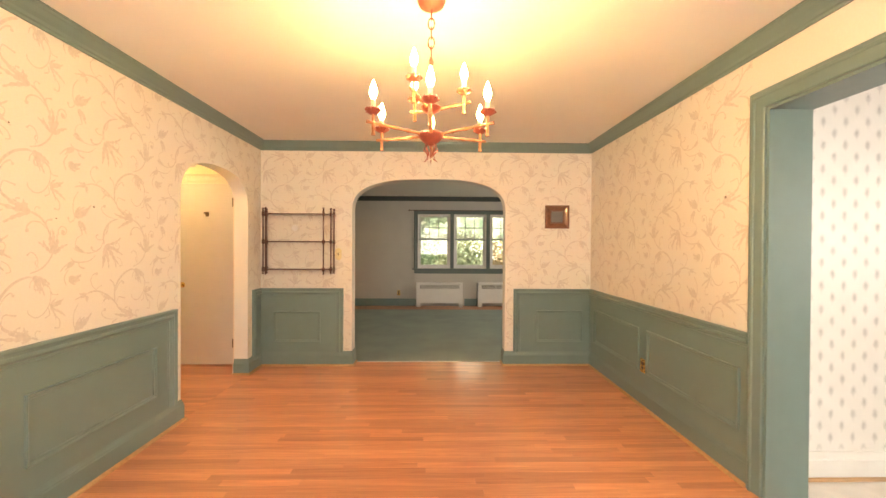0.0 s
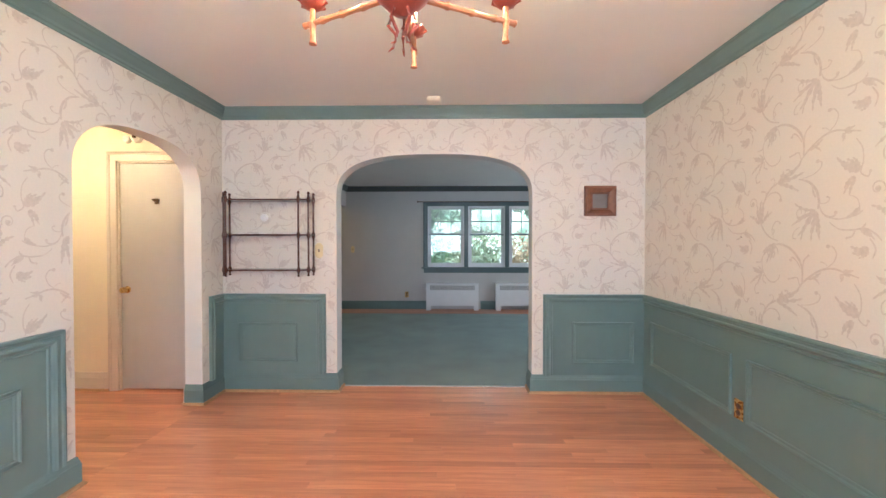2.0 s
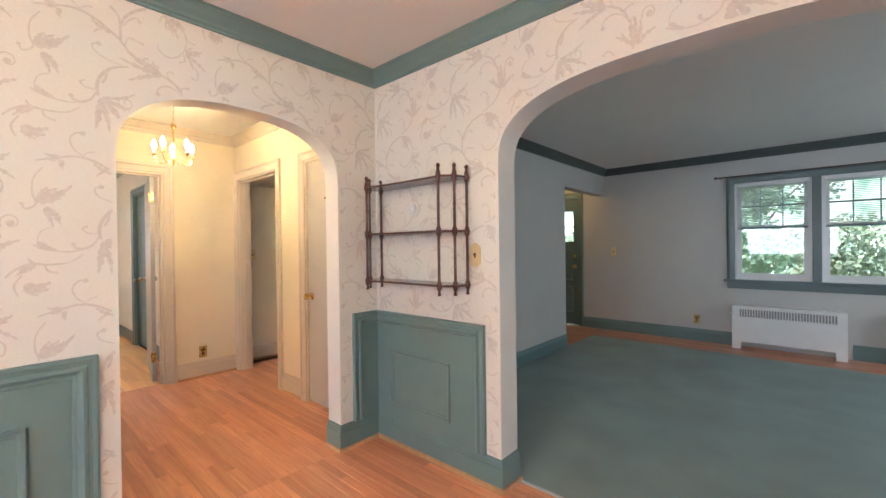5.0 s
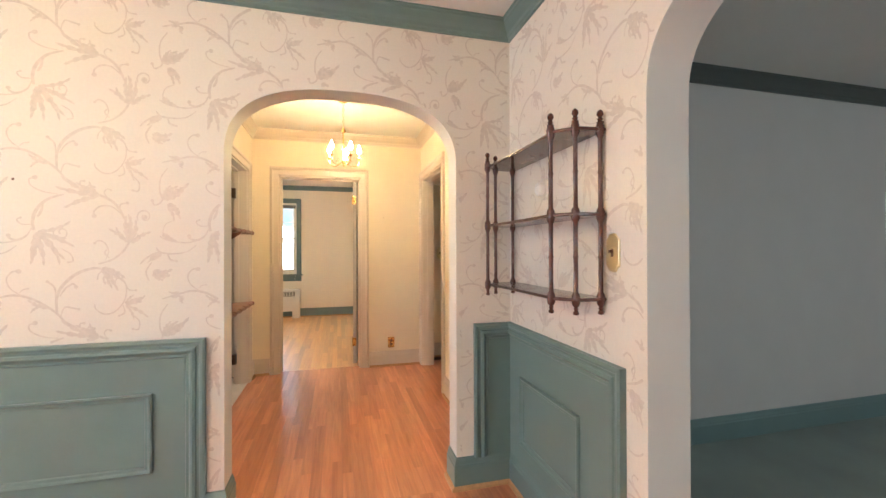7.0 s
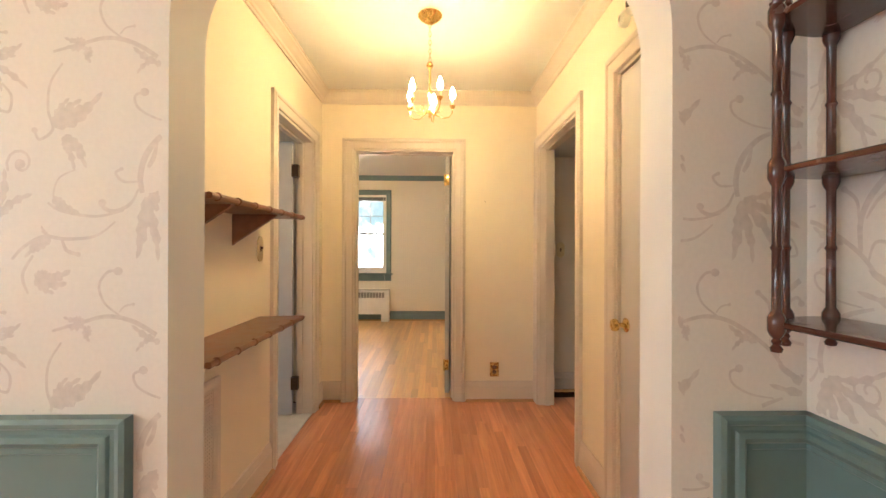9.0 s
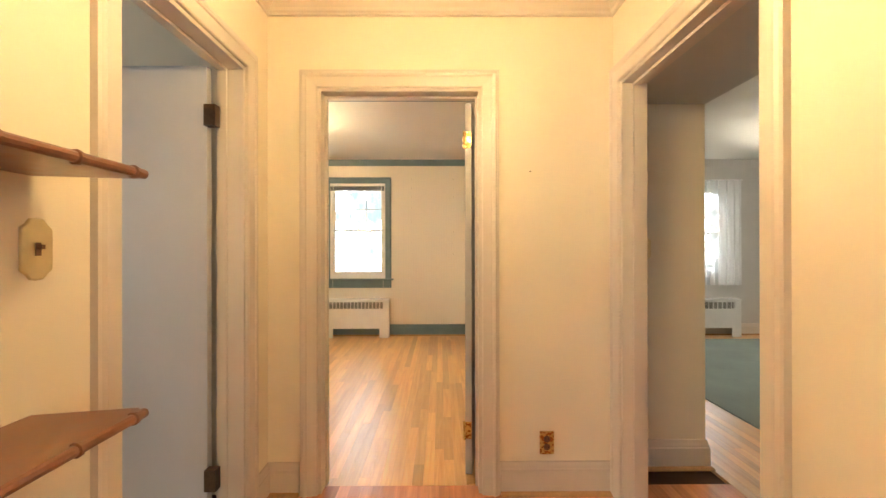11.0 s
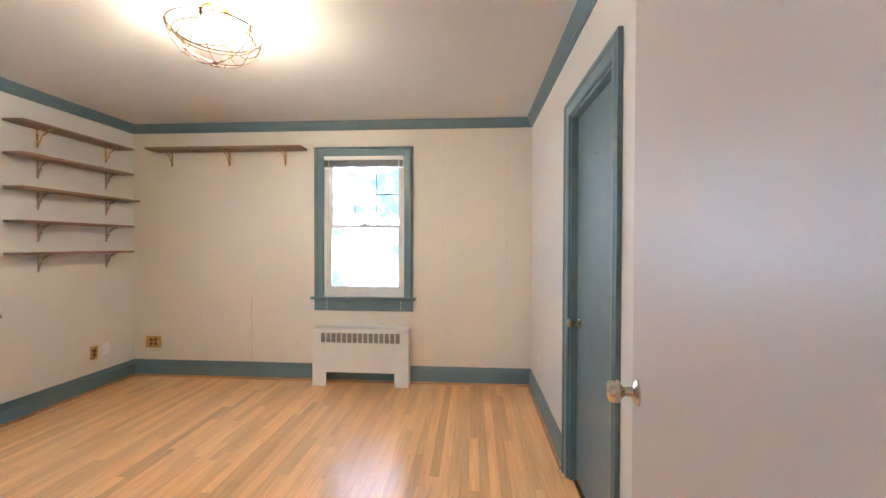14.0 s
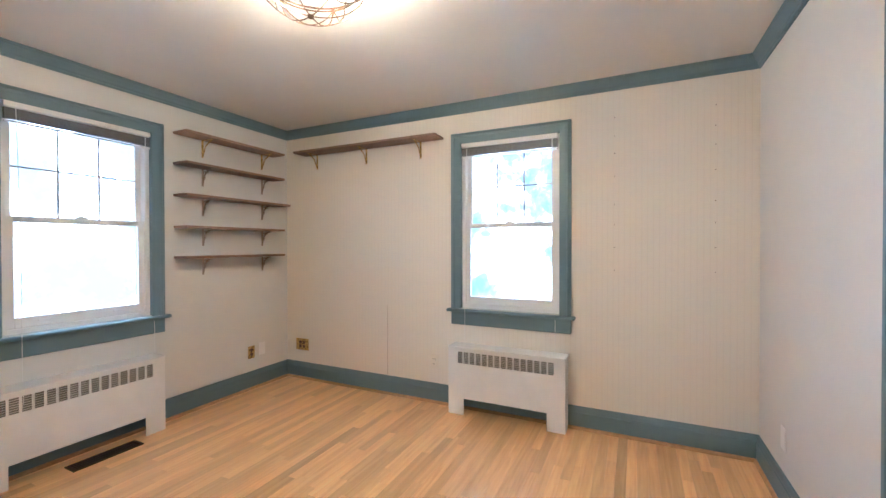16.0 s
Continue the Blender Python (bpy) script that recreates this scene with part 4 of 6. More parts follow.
# ---- small wall fittings ----
def outlet(m, label, metal=BRASS, face=BROWNPLASTIC, gangs=1, blank=False, group="wall outlets"):
    root = thing("outlet", m, label, "outlet", group)
    w = 0.036 * 1 + 0.046 * (gangs - 1)
    part("cover_plate", box(bmesh.new(), -w, w, 0, 0.005, -0.058, 0.058), metal, root, bevel=0.002)
    if not blank:
        for g in range(gangs):
            for z in (-0.02, 0.02):
                gx = (g - (gangs - 1) / 2) * 0.046
                rec = part("socket", lathe(bmesh.new(), [(0.0165, 0.004), (0.0165, 0.0075), (0, 0.0075)], gx, z, 16, "y"), face, root)
                # raised bars whose dark colour stands for the shade in the slots
                bm = box(bmesh.new(), gx - 0.008, gx - 0.0055, 0.007, 0.0082, z - 0.003, z + 0.006)
                box(bm, gx + 0.0055, gx + 0.008, 0.007, 0.0082, z - 0.003, z + 0.006)
                part("slot", bm, GAP_SHADE, rec)
    part("screw", lathe(bmesh.new(), [(0.003, 0.005), (0.003, 0.0062), (0, 0.0065)], 0, 0, 8, "y"), metal, root)
    return root


outlet(on_wall(DX1 - 0.006, 3.695, 0.345, "-x"), "brass outlet plate with brown sockets on the teal dado")
outlet(on_wall(HX0, 4.52, 0.255, "+x"), "brass outlet plate with brown sockets low on the cream hall wall")
outlet(on_wall(-0.50, LY1, 0.29, "-y"), "brass outlet plate low on the grey living room wall")
outlet(on_wall(BX0, 2.16, 0.345, "+x"), "ivory outlet plate beside the bedroom radiator", IVORYPLASTIC, IVORYPLASTIC)
outlet(on_wall(BX0, 0.665, 0.34, "+x"), "double brass outlet plate with four brown sockets near the bedroom corner", gangs=2)
outlet(on_wall(-7.33, BY0, 0.34, "+y"), "brass outlet plate with brown sockets under the wall shelves")
outlet(on_wall(-7.45, BY0, 0.35, "+y"), "blank white plate on the bedroom wall", WHITE, blank=True)
outlet(on_wall(-7.31, BY1, 0.34, "-y"), "blank white plate on the bedroom wall beside the closet", WHITE, blank=True)
outlet(on_wall(BX0, 9.4, 0.34, "+x"), "ivory outlet plate in the second bedroom", IVORYPLASTIC, IVORYPLASTIC)


PALEBRASS = mat("pale_worn_brass", (0.74, 0.62, 0.36), 0.4, 0.85, noise_scale=30, noise_mix=0.08)


def switch(m, label, metal=PALEBRASS):
    root = thing("light_switch", m, label, "light switch", "brass light switches")
    bm = bmesh.new()
    out = [(0.0, 0.068), (0.016, 0.066), (0.024, 0.055), (0.036, 0.046), (0.036, -0.046), (0.024, -0.055), (0.016, -0.066), (0.0, -0.068), (-0.016, -0.066), (-0.024, -0.055), (-0.036, -0.046), (-0.036, 0.046), (-0.024, 0.055), (-0.016, 0.066)]
    lo = [bm.verts.new((x, 0, z)) for x, z in out]
    hi = [bm.verts.new((x * 0.93, 0.006, z * 0.95)) for x, z in out]
    bm.faces.new(lo); bm.faces.new(list(reversed(hi)))
    for i in range(len(out)):
        j = (i + 1) % len(out)
        bm.faces.new((lo[i], hi[i], hi[j], lo[j]))
    part("cover_plate", bm, metal, root, bevel=0.0015)
    bm = box(bmesh.new(), -0.006, 0.006, 0.005, 0.0075, -0.014, 0.014)
    box(bm, -0.004, 0.004, 0.007, 0.018, 0.0, 0.01)
    part("toggle", bm, BROWNPLASTIC, root)


switch(on_wall(-0.785, DY1, 1.25, "-y"), "brass light switch plate beside the wide arch")
switch(on_wall(-2.87, HY0, 1.23, "+y"), "brass light switch plate under the hall shelf")
switch(on_wall(-1.58, LY1, 1.19, "-y"), "brass light switch plate beside the front door lobby")
switch(on_wall(-4.26, 5.13, 1.23, "+x"), "brass light switch plate inside the second doorway")

kn = thing("dimmer_knob", on_wall(-1.262, DY1, 1.538, "-y"), "round white dial behind the hanging shelf", "wall dial")
part("dial_base", lathe(bmesh.new(), [(0.05, 0), (0.05, 0.008), (0.044, 0.013), (0, 0.010)], 0, 0, 28, "y"), mat("aged_ivory_plastic", (0.7, 0.66, 0.6), 0.4), kn, smooth=True)
part("dial", lathe(bmesh.new(), [(0.032, 0.013), (0.03, 0.034), (0.022, 0.039), (0.014, 0.035), (0.008, 0.039), (0, 0.039)], 0, 0, 28, "y"), WHITE, kn, smooth=True)

# shadow-box frame
fr = thing("picture_frame", on_wall(1.672, DY1, 1.68, "-y"), "small square wooden shadow-box frame with a grey panel", "picture frame")
FP = [(0, 0), (0, 0.028), (0.004, 0.034), (0.02, 0.034), (0.024, 0.028), (0.056, 0.012), (0.058, 0.02), (0.068, 0.02), (0.07, 0.004), (0.07, 0)]
part("frame", sweep(bmesh.new(), [(-0.135, -0.13), (0.135, -0.13), (0.135, 0.13), (-0.135, 0.13)], FP, lambda x, z, h: (x, h, z), True), MAPLE, fr, "stepped red-brown wooden frame")
part("backing", box(bmesh.new(), -0.07, 0.07, 0.001, 0.006, -0.065, 0.065), mat("grey_backing", (0.2, 0.19, 0.19), 0.5, noise_scale=20, noise_mix=0.1), fr)

# door chime
ch = thing("door_chime", on_wall(-2.42, HY1, 2.25, "-y"), "round white door chime high on the hall wall", "door chime")
part("bell", lathe(bmesh.new(), [(0.05, 0), (0.052, 0.012), (0.045, 0.03), (0.022, 0.038), (0.02, 0.03), (0, 0.03)], -0.03, 0, 24, "y"), WHITE, ch, smooth=True)
part("bell", lathe(bmesh.new(), [(0.034, 0), (0.035, 0.014), (0.03, 0.03), (0.014, 0.036), (0.012, 0.03), (0, 0.03)], 0.058, -0.02, 24, "y"), WHITE, ch, smooth=True)
part("striker", box(bmesh.new(), -0.035, -0.01, 0.03, 0.043, -0.012, 0.012), BRONZE, ch)

# smoke alarm
sm = thing("smoke_alarm", pose(0.24, 4.63, H), "white plastic smoke alarm on the dining room ceiling", "smoke alarm")
part("housing", box(bmesh.new(), -0.058, 0.058, -0.05, 0.05, -0.045, -0.006), IVORYPLASTIC, sm, bevel=0.01)
part("mounting_plate", box(bmesh.new(), -0.05, 0.05, -0.042, 0.042, -0.006, 0.0), IVORYPLASTIC, sm)

# ---- hall shelves ----
def hall_shelf(z, brackets, label):
    root = thing("wall_shelf", pose(0, 0, 0), label, "wall shelf", "hall shelves")
    root.matrix_world = pose(-2.5, HY0, z)
    plan = [(0.52, 0.0), (0.52, 0.20), (0.49, 0.215), (-0.385, 0.215), (-0.40, 0.20), (-0.36, 0.0)]
    bm = bmesh.new()
    lo, hi = [bm.verts.new((x, y, 0)) for x, y in plan], [bm.verts.new((x, y, 0.018)) for x, y in plan]
    bm.faces.new(lo); bm.faces.new(list(reversed(hi)))
    for i in range(len(plan)):
        j = (i + 1) % len(plan)
        bm.faces.new((lo[i], lo[j], hi[j], hi[i]))
    part("board", bm, MAPLE, root, bevel=0.003)
    bm = tube(bmesh.new(), [(0.50, 0.217, 0.009), (-0.39, 0.217, 0.009)], 0.011, 10)
    part("edge_rail", bm, MAPLE, root, "bamboo-turned front edge", smooth=True)
    for k in range(7):
        x = 0.45 - 0.135 * k
        part("edge_ring", lathe(bmesh.new(), [(0.010, -0.006), (0.0145, -0.003), (0.0145, 0.003), (0.010, 0.006)], 0.0, 0.009, 10, "x"), MAPLE, root, smooth=True).location = (x, 0.217, 0)
    for x in brackets:
        bm = bmesh.new()
        tri = [(0.0, -0.001), (0.20, -0.001), (0.19, -0.012), (0.01, -0.13), (0.0, -0.14)]
        a, b = [bm.verts.new((x - 0.009, y, zz)) for y, zz in tri], [bm.verts.new((x + 0.009, y, zz)) for y, zz in tri]
        bm.faces.new(a); bm.faces.new(list(reversed(b)))
        for i in range(5):
            j = (i + 1) % 5
            bm.faces.new((a[i], b[i], b[j], a[j]))
        part("bracket", bm, MAPLE, root)


hall_shelf(1.385, (0.32, -0.09), "brown wooden hall shelf on triangular brackets above the switch")
hall_shelf(0.862, (), "brown wooden hall shelf over the wall grille")
gr = thing("wall_grille", on_wall(-2.13, HY0, 0, "+y"), "cream wall grille with a moulded frame under the hall shelf", "wall grille")
part("frame", sweep(bmesh.new(), [(-0.335, 0.165), (0.335, 0.165), (0.335, 0.70), (-0.335, 0.70)], [(0, 0), (0, 0.014), (0.01, 0.02), (0.03, 0.018), (0.045, 0.008), (0.045, 0)], lambda x, z, h: (x, h, z), True), CREAMTRIM, gr)
bm = bmesh.new()
for k in range(44):
    x = -0.285 + 0.57 * k / 43
    box(bm, x - 0.003, x + 0.003, 0.001, 0.006, 0.212, 0.653)
for k in range(30):
    z = 0.215 + 0.435 * k / 29
    box(bm, -0.288, 0.288, 0.0015, 0.0055, z - 0.003, z + 0.003)
part("mesh", bm, CREAMTRIM, gr)
part("backing", box(bmesh.new(), -0.29, 0.29, 0.0, 0.001, 0.21, 0.655), FELT, gr)


# ---- bedroom shelves ----
def bracket_mesh(fancy):
    bm = box(bmesh.new(), -0.008, 0.008, 0, 0.003, -0.14, 0.0)
    box(bm, -0.008, 0.008, 0.003, 0.13, -0.003, 0.0)
    if fancy:
        tube(bm, [(0, 0.012 + 0.1 * t * t, -0.115 + 0.105 * (1 - (1 - t) ** 2)) for t in [i / 8 for i in range(9)]], 0.004, 6)
        for cy, cz, r in ((0.03, -0.035, 0.022), (0.065, -0.022, 0.015), (0.022, -0.075, 0.014)):
            tube(bm, [(0, cy + r * math.cos(a) * (1 - a / 16), cz + r * math.sin(a) * (1 - a / 16)) for a in [i * 0.6 for i in range(14)]], 0.0028, 5)
    else:
        tube(bm, [(0, 0.008, -0.12), (0, 0.04, -0.05), (0, 0.11, -0.008)], 0.005, 6)
    return bm


def plank_shelf(m, x0, x1, depth, brackets, label, metal, fancy=True):
    root = thing("wall_shelf", m, label, "wall shelf", "bedroom shelves")
    part("board", box(bmesh.new(), x0, x1, 0.002, depth, 0, 0.018), PLANK, root, bevel=0.002)
    for x in brackets:
        b = part("bracket", bracket_mesh(fancy), metal, root, "pressed metal shelf bracket")
        b.location.x = x
    return root


PEWTER = mat("painted_bracket", (0.34, 0.27, 0.22), 0.45, 0.5, noise_scale=60, noise_mix=0.2)
for k, z in enumerate((2.208, 1.970, 1.723, 1.476, 1.238)):
    x1 = -7.655 if k == 2 else -7.585
    plank_shelf(on_wall(-7.0, BY0, z, "+y"), x1 + 7.0, 0.37, 0.17, (0.13, -0.46), "narrow brown plank shelf on metal brackets beside the window", BRASS if k == 0 else PEWTER, k > 0)
plank_shelf(on_wall(BX0, 1.5, 2.227, "+x"), -0.75, 0.78, 0.17, (0.63, 0.04, -0.53), "long brown plank shelf on brass brackets high on the striped wall", BRASS, False)

# floor register
rg = thing("floor_register", pose(-6.085, 0.66, 0.0), "dark brown metal floor register set in the oak floor", "floor register")
bm = bmesh.new()
for b in ((-0.19, 0.19, -0.055, -0.043), (-0.19, 0.19, 0.043, 0.055), (-0.19, -0.175, -0.043, 0.043), (0.175, 0.19, -0.043, 0.043)):
    box(bm, b[0], b[1], b[2], b[3], 0.0, 0.006)
part("rim", bm, BRONZE, rg)
bm = bmesh.new()
for k in range(26):
    x = -0.168 + 0.336 * k / 25
    box(bm, x - 0.0025, x + 0.0025, -0.043, 0.043, 0.0015, 0.005)
part("louvre", bm, BRONZE, rg)
# flat sheet under the louvres, coloured as the shade of an open shaft
part("duct_shade", box(bmesh.new(), -0.175, 0.175, -0.043, 0.043, 0.0003, 0.001), GAP_SHADE, rg)


# ---- lamps ----
def flame_bulb(bm, x, y, z, r=0.017, h=0.085, seg=10):
    lathe(bm, [(0.0, z), (r * 0.55, z + 0.004), (r * 0.95, z + h * 0.25), (r, z + h * 0.38), (r * 0.72, z + h * 0.62), (r * 0.34, z + h * 0.84), (0, z + h)], x, y, seg)
    return bm


def bamboo_rod(bm, a, b, r, knots):
    a, b = Vector(a), Vector(b)
    pts, tp = [], []
    for k in range(knots):
        for t, s in ((0.0, 1.25), (0.06, 1.3), (0.14, 0.95), (0.5, 0.86), (0.9, 0.98)):
            pts.append(a.lerp(b, (k + t) / knots)); tp.append(s)
    pts.append(b); tp.append(1.2)
    return tube(bm, pts, r, 8, tp)


def chain(bm, x, y, z0, z1, n, r=0.011, wire=0.0022):
    L = (z1 - z0) / n
    for k in range(n):
        c, s = (1, 0) if k % 2 else (0, 1)
        pts = [(x + c * r * math.cos(t), y + s * r * math.cos(t), z0 + L * (k + 0.5) + (L * 0.62) * math.sin(t)) for t in [2 * math.pi * i / 10 for i in range(10)]]
        tube(bm, pts, wire, 5, closed=True)
    return bm


cl = thing("chandelier", pose(0.27, 2.215, H), "coral red two-tier chandelier with bamboo arms and lit candle bulbs", "chandelier")
part("canopy", lathe(bmesh.new(), [(0.065, 0), (0.066, -0.012), (0.055, -0.035), (0.03, -0.05), (0.012, -0.056), (0, -0.056)], 0, 0, 24), CORAL, cl, smooth=True)
part("chain", chain(bmesh.new(), 0, 0, -0.27, -0.05, 5, 0.015, 0.0034), CORAL, cl)
part("stem", lathe(bmesh.new(), [(0.005, -0.27), (0.012, -0.29), (0.008, -0.32), (0.014, -0.4), (0.009, -0.46), (0.009, -0.6), (0.013, -0.63)], 0, 0, 12), CORAL, cl, smooth=True)
part("upper_hub", lathe(bmesh.new(), [(0.0, -0.535), (0.02, -0.53), (0.042, -0.518), (0.05, -0.505), (0.042, -0.5), (0.02, -0.49), (0.012, -0.47), (0.0, -0.46)], 0, 0, 20), CORAL, cl, smooth=True)
part("lower_hub", lathe(bmesh.new(), [(0.0, -0.685), (0.02, -0.68), (0.038, -0.665), (0.058, -0.645), (0.062, -0.632), (0.052, -0.622), (0.02, -0.612), (0.0, -0.61)], 0, 0, 20), CORAL, cl, smooth=True)
bm = bmesh.new()
for k in range(5):
    a = 2 * math.pi * k / 5 + 0.3
    c, s = math.cos(a), math.sin(a)
    tube(bm, [(0.022 * c, 0.022 * s, -0.67), (0.034 * c, 0.034 * s, -0.70), (0.014 * c, 0.014 * s, -0.725), (0.022 * c, 0.022 * s, -0.75), (0.034 * c, 0.034 * s, -0.757)], 0.0045, 6, [1, 1, 0.9, 0.7, 0.3])
part("finial", bm, CORAL, cl, smooth=True)
bulbs = []
def candle_arm(ang, R, z_hub, z_cup, knots):
    c, s = math.cos(ang), math.sin(ang)
    arm = part("arm", bamboo_rod(bmesh.new(), (0.045 * c, 0.045 * s, z_hub), ((R + 0.03) * c, (R + 0.03) * s, z_cup - 0.045), 0.0075, knots), BAMBOO, cl, smooth=True)
    part("candle_stub", bamboo_rod(bmesh.new(), (R * c, R * s, z_cup - 0.10), (R * c, R * s, z_cup + 0.0), 0.008, 2), BAMBOO, arm, smooth=True)
    bm = lathe(bmesh.new(), [(0.008, z_cup - 0.012), (0.02, z_cup - 0.008), (0.031, z_cup + 0.002), (0.034, z_cup + 0.012), (0.028, z_cup + 0.006), (0.008, z_cup)], R * c, R * s, 14)
    for q in range(7):
        t = 2 * math.pi * q / 7
        petal = tube(bmesh.new(), [(R * c + 0.018 * math.cos(t), R * s + 0.018 * math.sin(t), z_cup - 0.004), (R * c + 0.036 * math.cos(t), R * s + 0.036 * math.sin(t), z_cup + 0.006), (R * c + 0.03 * math.cos(t + 0.3), R * s + 0.03 * math.sin(t + 0.3), z_cup + 0.018)], 0.004, 5, [1, 1, 0.5])
        part("petal", petal, CORAL, arm, smooth=True)
    part("drip_cup", bm, CORAL, arm, smooth=True)
    part("candle_sleeve", lathe(bmesh.new(), [(0.010, z_cup), (0.010, z_cup + 0.052), (0.007, z_cup + 0.055), (0, z_cup + 0.055)], R * c, R * s, 12), WAX, arm, smooth=True)
    part("bulb", flame_bulb(bmesh.new(), R * c, R * s, z_cup + 0.055), BULB, arm, smooth=True)
for k in range(6):
    candle_arm(radians(90 + 60 * k), 0.285, -0.635, -0.575, 4)
for k in range(3):
    candle_arm(radians(120 * k + 2), 0.155, -0.51, -0.43, 2)

hc = thing("hall_chandelier", pose(-2.93, 4.0, H), "small antique brass hall chandelier with lit candle bulbs", "chandelier")
bm = bmesh.new()
rings = []
for rr, zz in ((0.0, -0.052), (0.02, -0.05), (0.035, -0.035), (0.058, -0.014), (0.062, -0.004), (0.05, 0.0)):
    rings.append([bm.verts.new(((rr * (1 + (0.07 if i % 2 and rr > 0.05 else 0))) * math.cos(2 * math.pi * i / 32), (rr * (1 + (0.07 if i % 2 and rr > 0.05 else 0))) * math.sin(2 * math.pi * i / 32), zz - (0.006 if i % 2 and rr > 0.03 else 0) * (zz < -0.001))) for i in range(32)])
for a, b in zip(rings, rings[1:]):
    for i in range(32):
        bm.faces.new((a[i], a[(i + 1) % 32], b[(i + 1) % 32], b[i]))
part("canopy", bm, BRASS, hc, "scalloped brass ceiling canopy", smooth=True)
part("chain", chain(bmesh.new(), 0, 0, -0.26, -0.05, 9, 0.007, 0.0016), BRASS, hc)
part("stem", lathe(bmesh.new(), [(0.003, -0.255), (0.014, -0.265), (0.02, -0.28), (0.007, -0.3), (0.006, -0.40), (0.013, -0.43), (0.006, -0.46), (0.006, -0.50), (0.015, -0.515), (0.015, -0.53), (0.006, -0.545), (0.009, -0.555), (0, -0.565)], 0, 0, 14), BRASS, hc, smooth=True)
for k in range(5):
    a = 2 * math.pi * k / 5 + 0.45
    c, s = math.cos(a), math.sin(a)
    R = 0.125
    pts = [(0.008, -0.52), (0.035, -0.545), (0.07, -0.56), (0.105, -0.552), (0.122, -0.53), (0.125, -0.505)]
    arm = part("arm", tube(bmesh.new(), [(r * c, r * s, z) for r, z in pts], 0.0035, 6), BRASS, hc, smooth=True)
    sp = [(0.05 + 0.018 * (1 - t / 9) * math.cos(t), -0.522 + 0.018 * (1 - t / 9) * math.sin(t)) for t in [i * 0.6 for i in range(14)]]
    part("scroll", tube(bmesh.new(), [(r * c, r * s, z) for r, z in sp], 0.002, 5), BRASS, arm)
    bm = lathe(bmesh.new(), [(0.004, -0.508), (0.012, -0.50), (0.017, -0.488), (0.012, -0.49), (0.004, -0.496)], R * c, R * s, 12)
    part("drip_cup", bm, BRASS, arm, smooth=True)
    part("candle_sleeve", lathe(bmesh.new(), [(0.008, -0.497), (0.008, -0.455), (0, -0.452)], R * c, R * s, 10), WAX, arm)
    part("bulb", flame_bulb(bmesh.new(), R * c, R * s, -0.452, 0.015, 0.07), BULB_HALL, arm, smooth=True)

# caged ceiling light of the bedroom
bl = thing("ceiling_light", pose(-5.91, 2.55, H), "flush ceiling light in an open antique gold wire basket", "ceiling light")
part("canopy", lathe(bmesh.new(), [(0.07, 0), (0.072, -0.012), (0.06, -0.022), (0.02, -0.026), (0, -0.026)], 0, 0, 24), BRASS, bl, smooth=True)
ring = lambda R, z, n=40: [(R * math.cos(2 * math.pi * i / n), R * math.sin(2 * math.pi * i / n), z) for i in range(n)]
RB, ZB, DB = 0.216, -0.105, 0.155      # rim radius, its height, depth of the bowl
part("rim", tube(bmesh.new(), ring(RB, ZB), 0.0045, 6, closed=True), BRONZE, bl, smooth=True)
part("inner_rim", tube(bmesh.new(), ring(RB * 0.86, ZB - 0.03), 0.0035, 6, closed=True), BRONZE, bl, smooth=True)


def bowl_point(a, t):
    """A point of the bowl at the angle a; t: 0 at the rim, 1 at the bottom."""
    return (RB * math.cos(t * 1.5) * math.cos(a), RB * math.cos(t * 1.5) * math.sin(a), ZB - DB * math.sin(t * 1.5))


N_RIB = 6
for k in range(N_RIB):
    a = 2 * math.pi * k / N_RIB + 0.3
    part("rib", tube(bmesh.new(), [bowl_point(a, i / 10) for i in range(11)], 0.0026, 5), BRONZE, bl, smooth=True)
    half = math.pi / N_RIB
    for sgn in (1, -1):
        pts = [bowl_point(a + sgn * half * 2 * t ** 1.3, 0.62 * math.sin(math.pi * min(t * 0.62, 0.5)) if t < 0.8 else 0.62) for t in [i / 12 for i in range(13)]]
        part("petal_wire", tube(bmesh.new(), pts, 0.0026, 5), BRONZE, bl, smooth=True)
    part("wire_binding", tube(bmesh.new(), [bowl_point(a, 0.02), bowl_point(a, 0.1), bowl_point(a, 0.17)], 0.007, 6, [1, 0.9, 0.5]), BRONZE, bl, smooth=True)
part("finial", lathe(bmesh.new(), [(0, ZB - DB - 0.012), (0.012, ZB - DB - 0.006), (0.014, ZB - DB + 0.002), (0, ZB - DB + 0.006)], 0, 0, 12), BRONZE, bl, smooth=True)
bm = bmesh.new()
for k in range(3):
    a = 2 * math.pi * k / 3 + 0.5
    tube(bm, [(0.055 * math.cos(a), 0.055 * math.sin(a), -0.02), (0.17 * math.cos(a), 0.17 * math.sin(a), -0.03), (RB * math.cos(a), RB * math.sin(a), ZB)], 0.004, 6)
part("support_arms", bm, BRONZE, bl)
for k in range(3):
    a = 2 * math.pi * k / 3 + 1.2
    c, s = math.cos(a), math.sin(a)
    sock = part("socket", lathe(bmesh.new(), [(0.014, -0.024), (0.014, -0.05), (0, -0.05)], 0.045 * c, 0.045 * s, 12), IVORYPLASTIC, bl)
    part("bulb", lathe(bmesh.new(), [(0.0, -0.05), (0.012, -0.052), (0.014, -0.065), (0.026, -0.088), (0.029, -0.105), (0.022, -0.125), (0, -0.134)], 0.06 * c, 0.06 * s, 14), BULB2, bl, smooth=True)

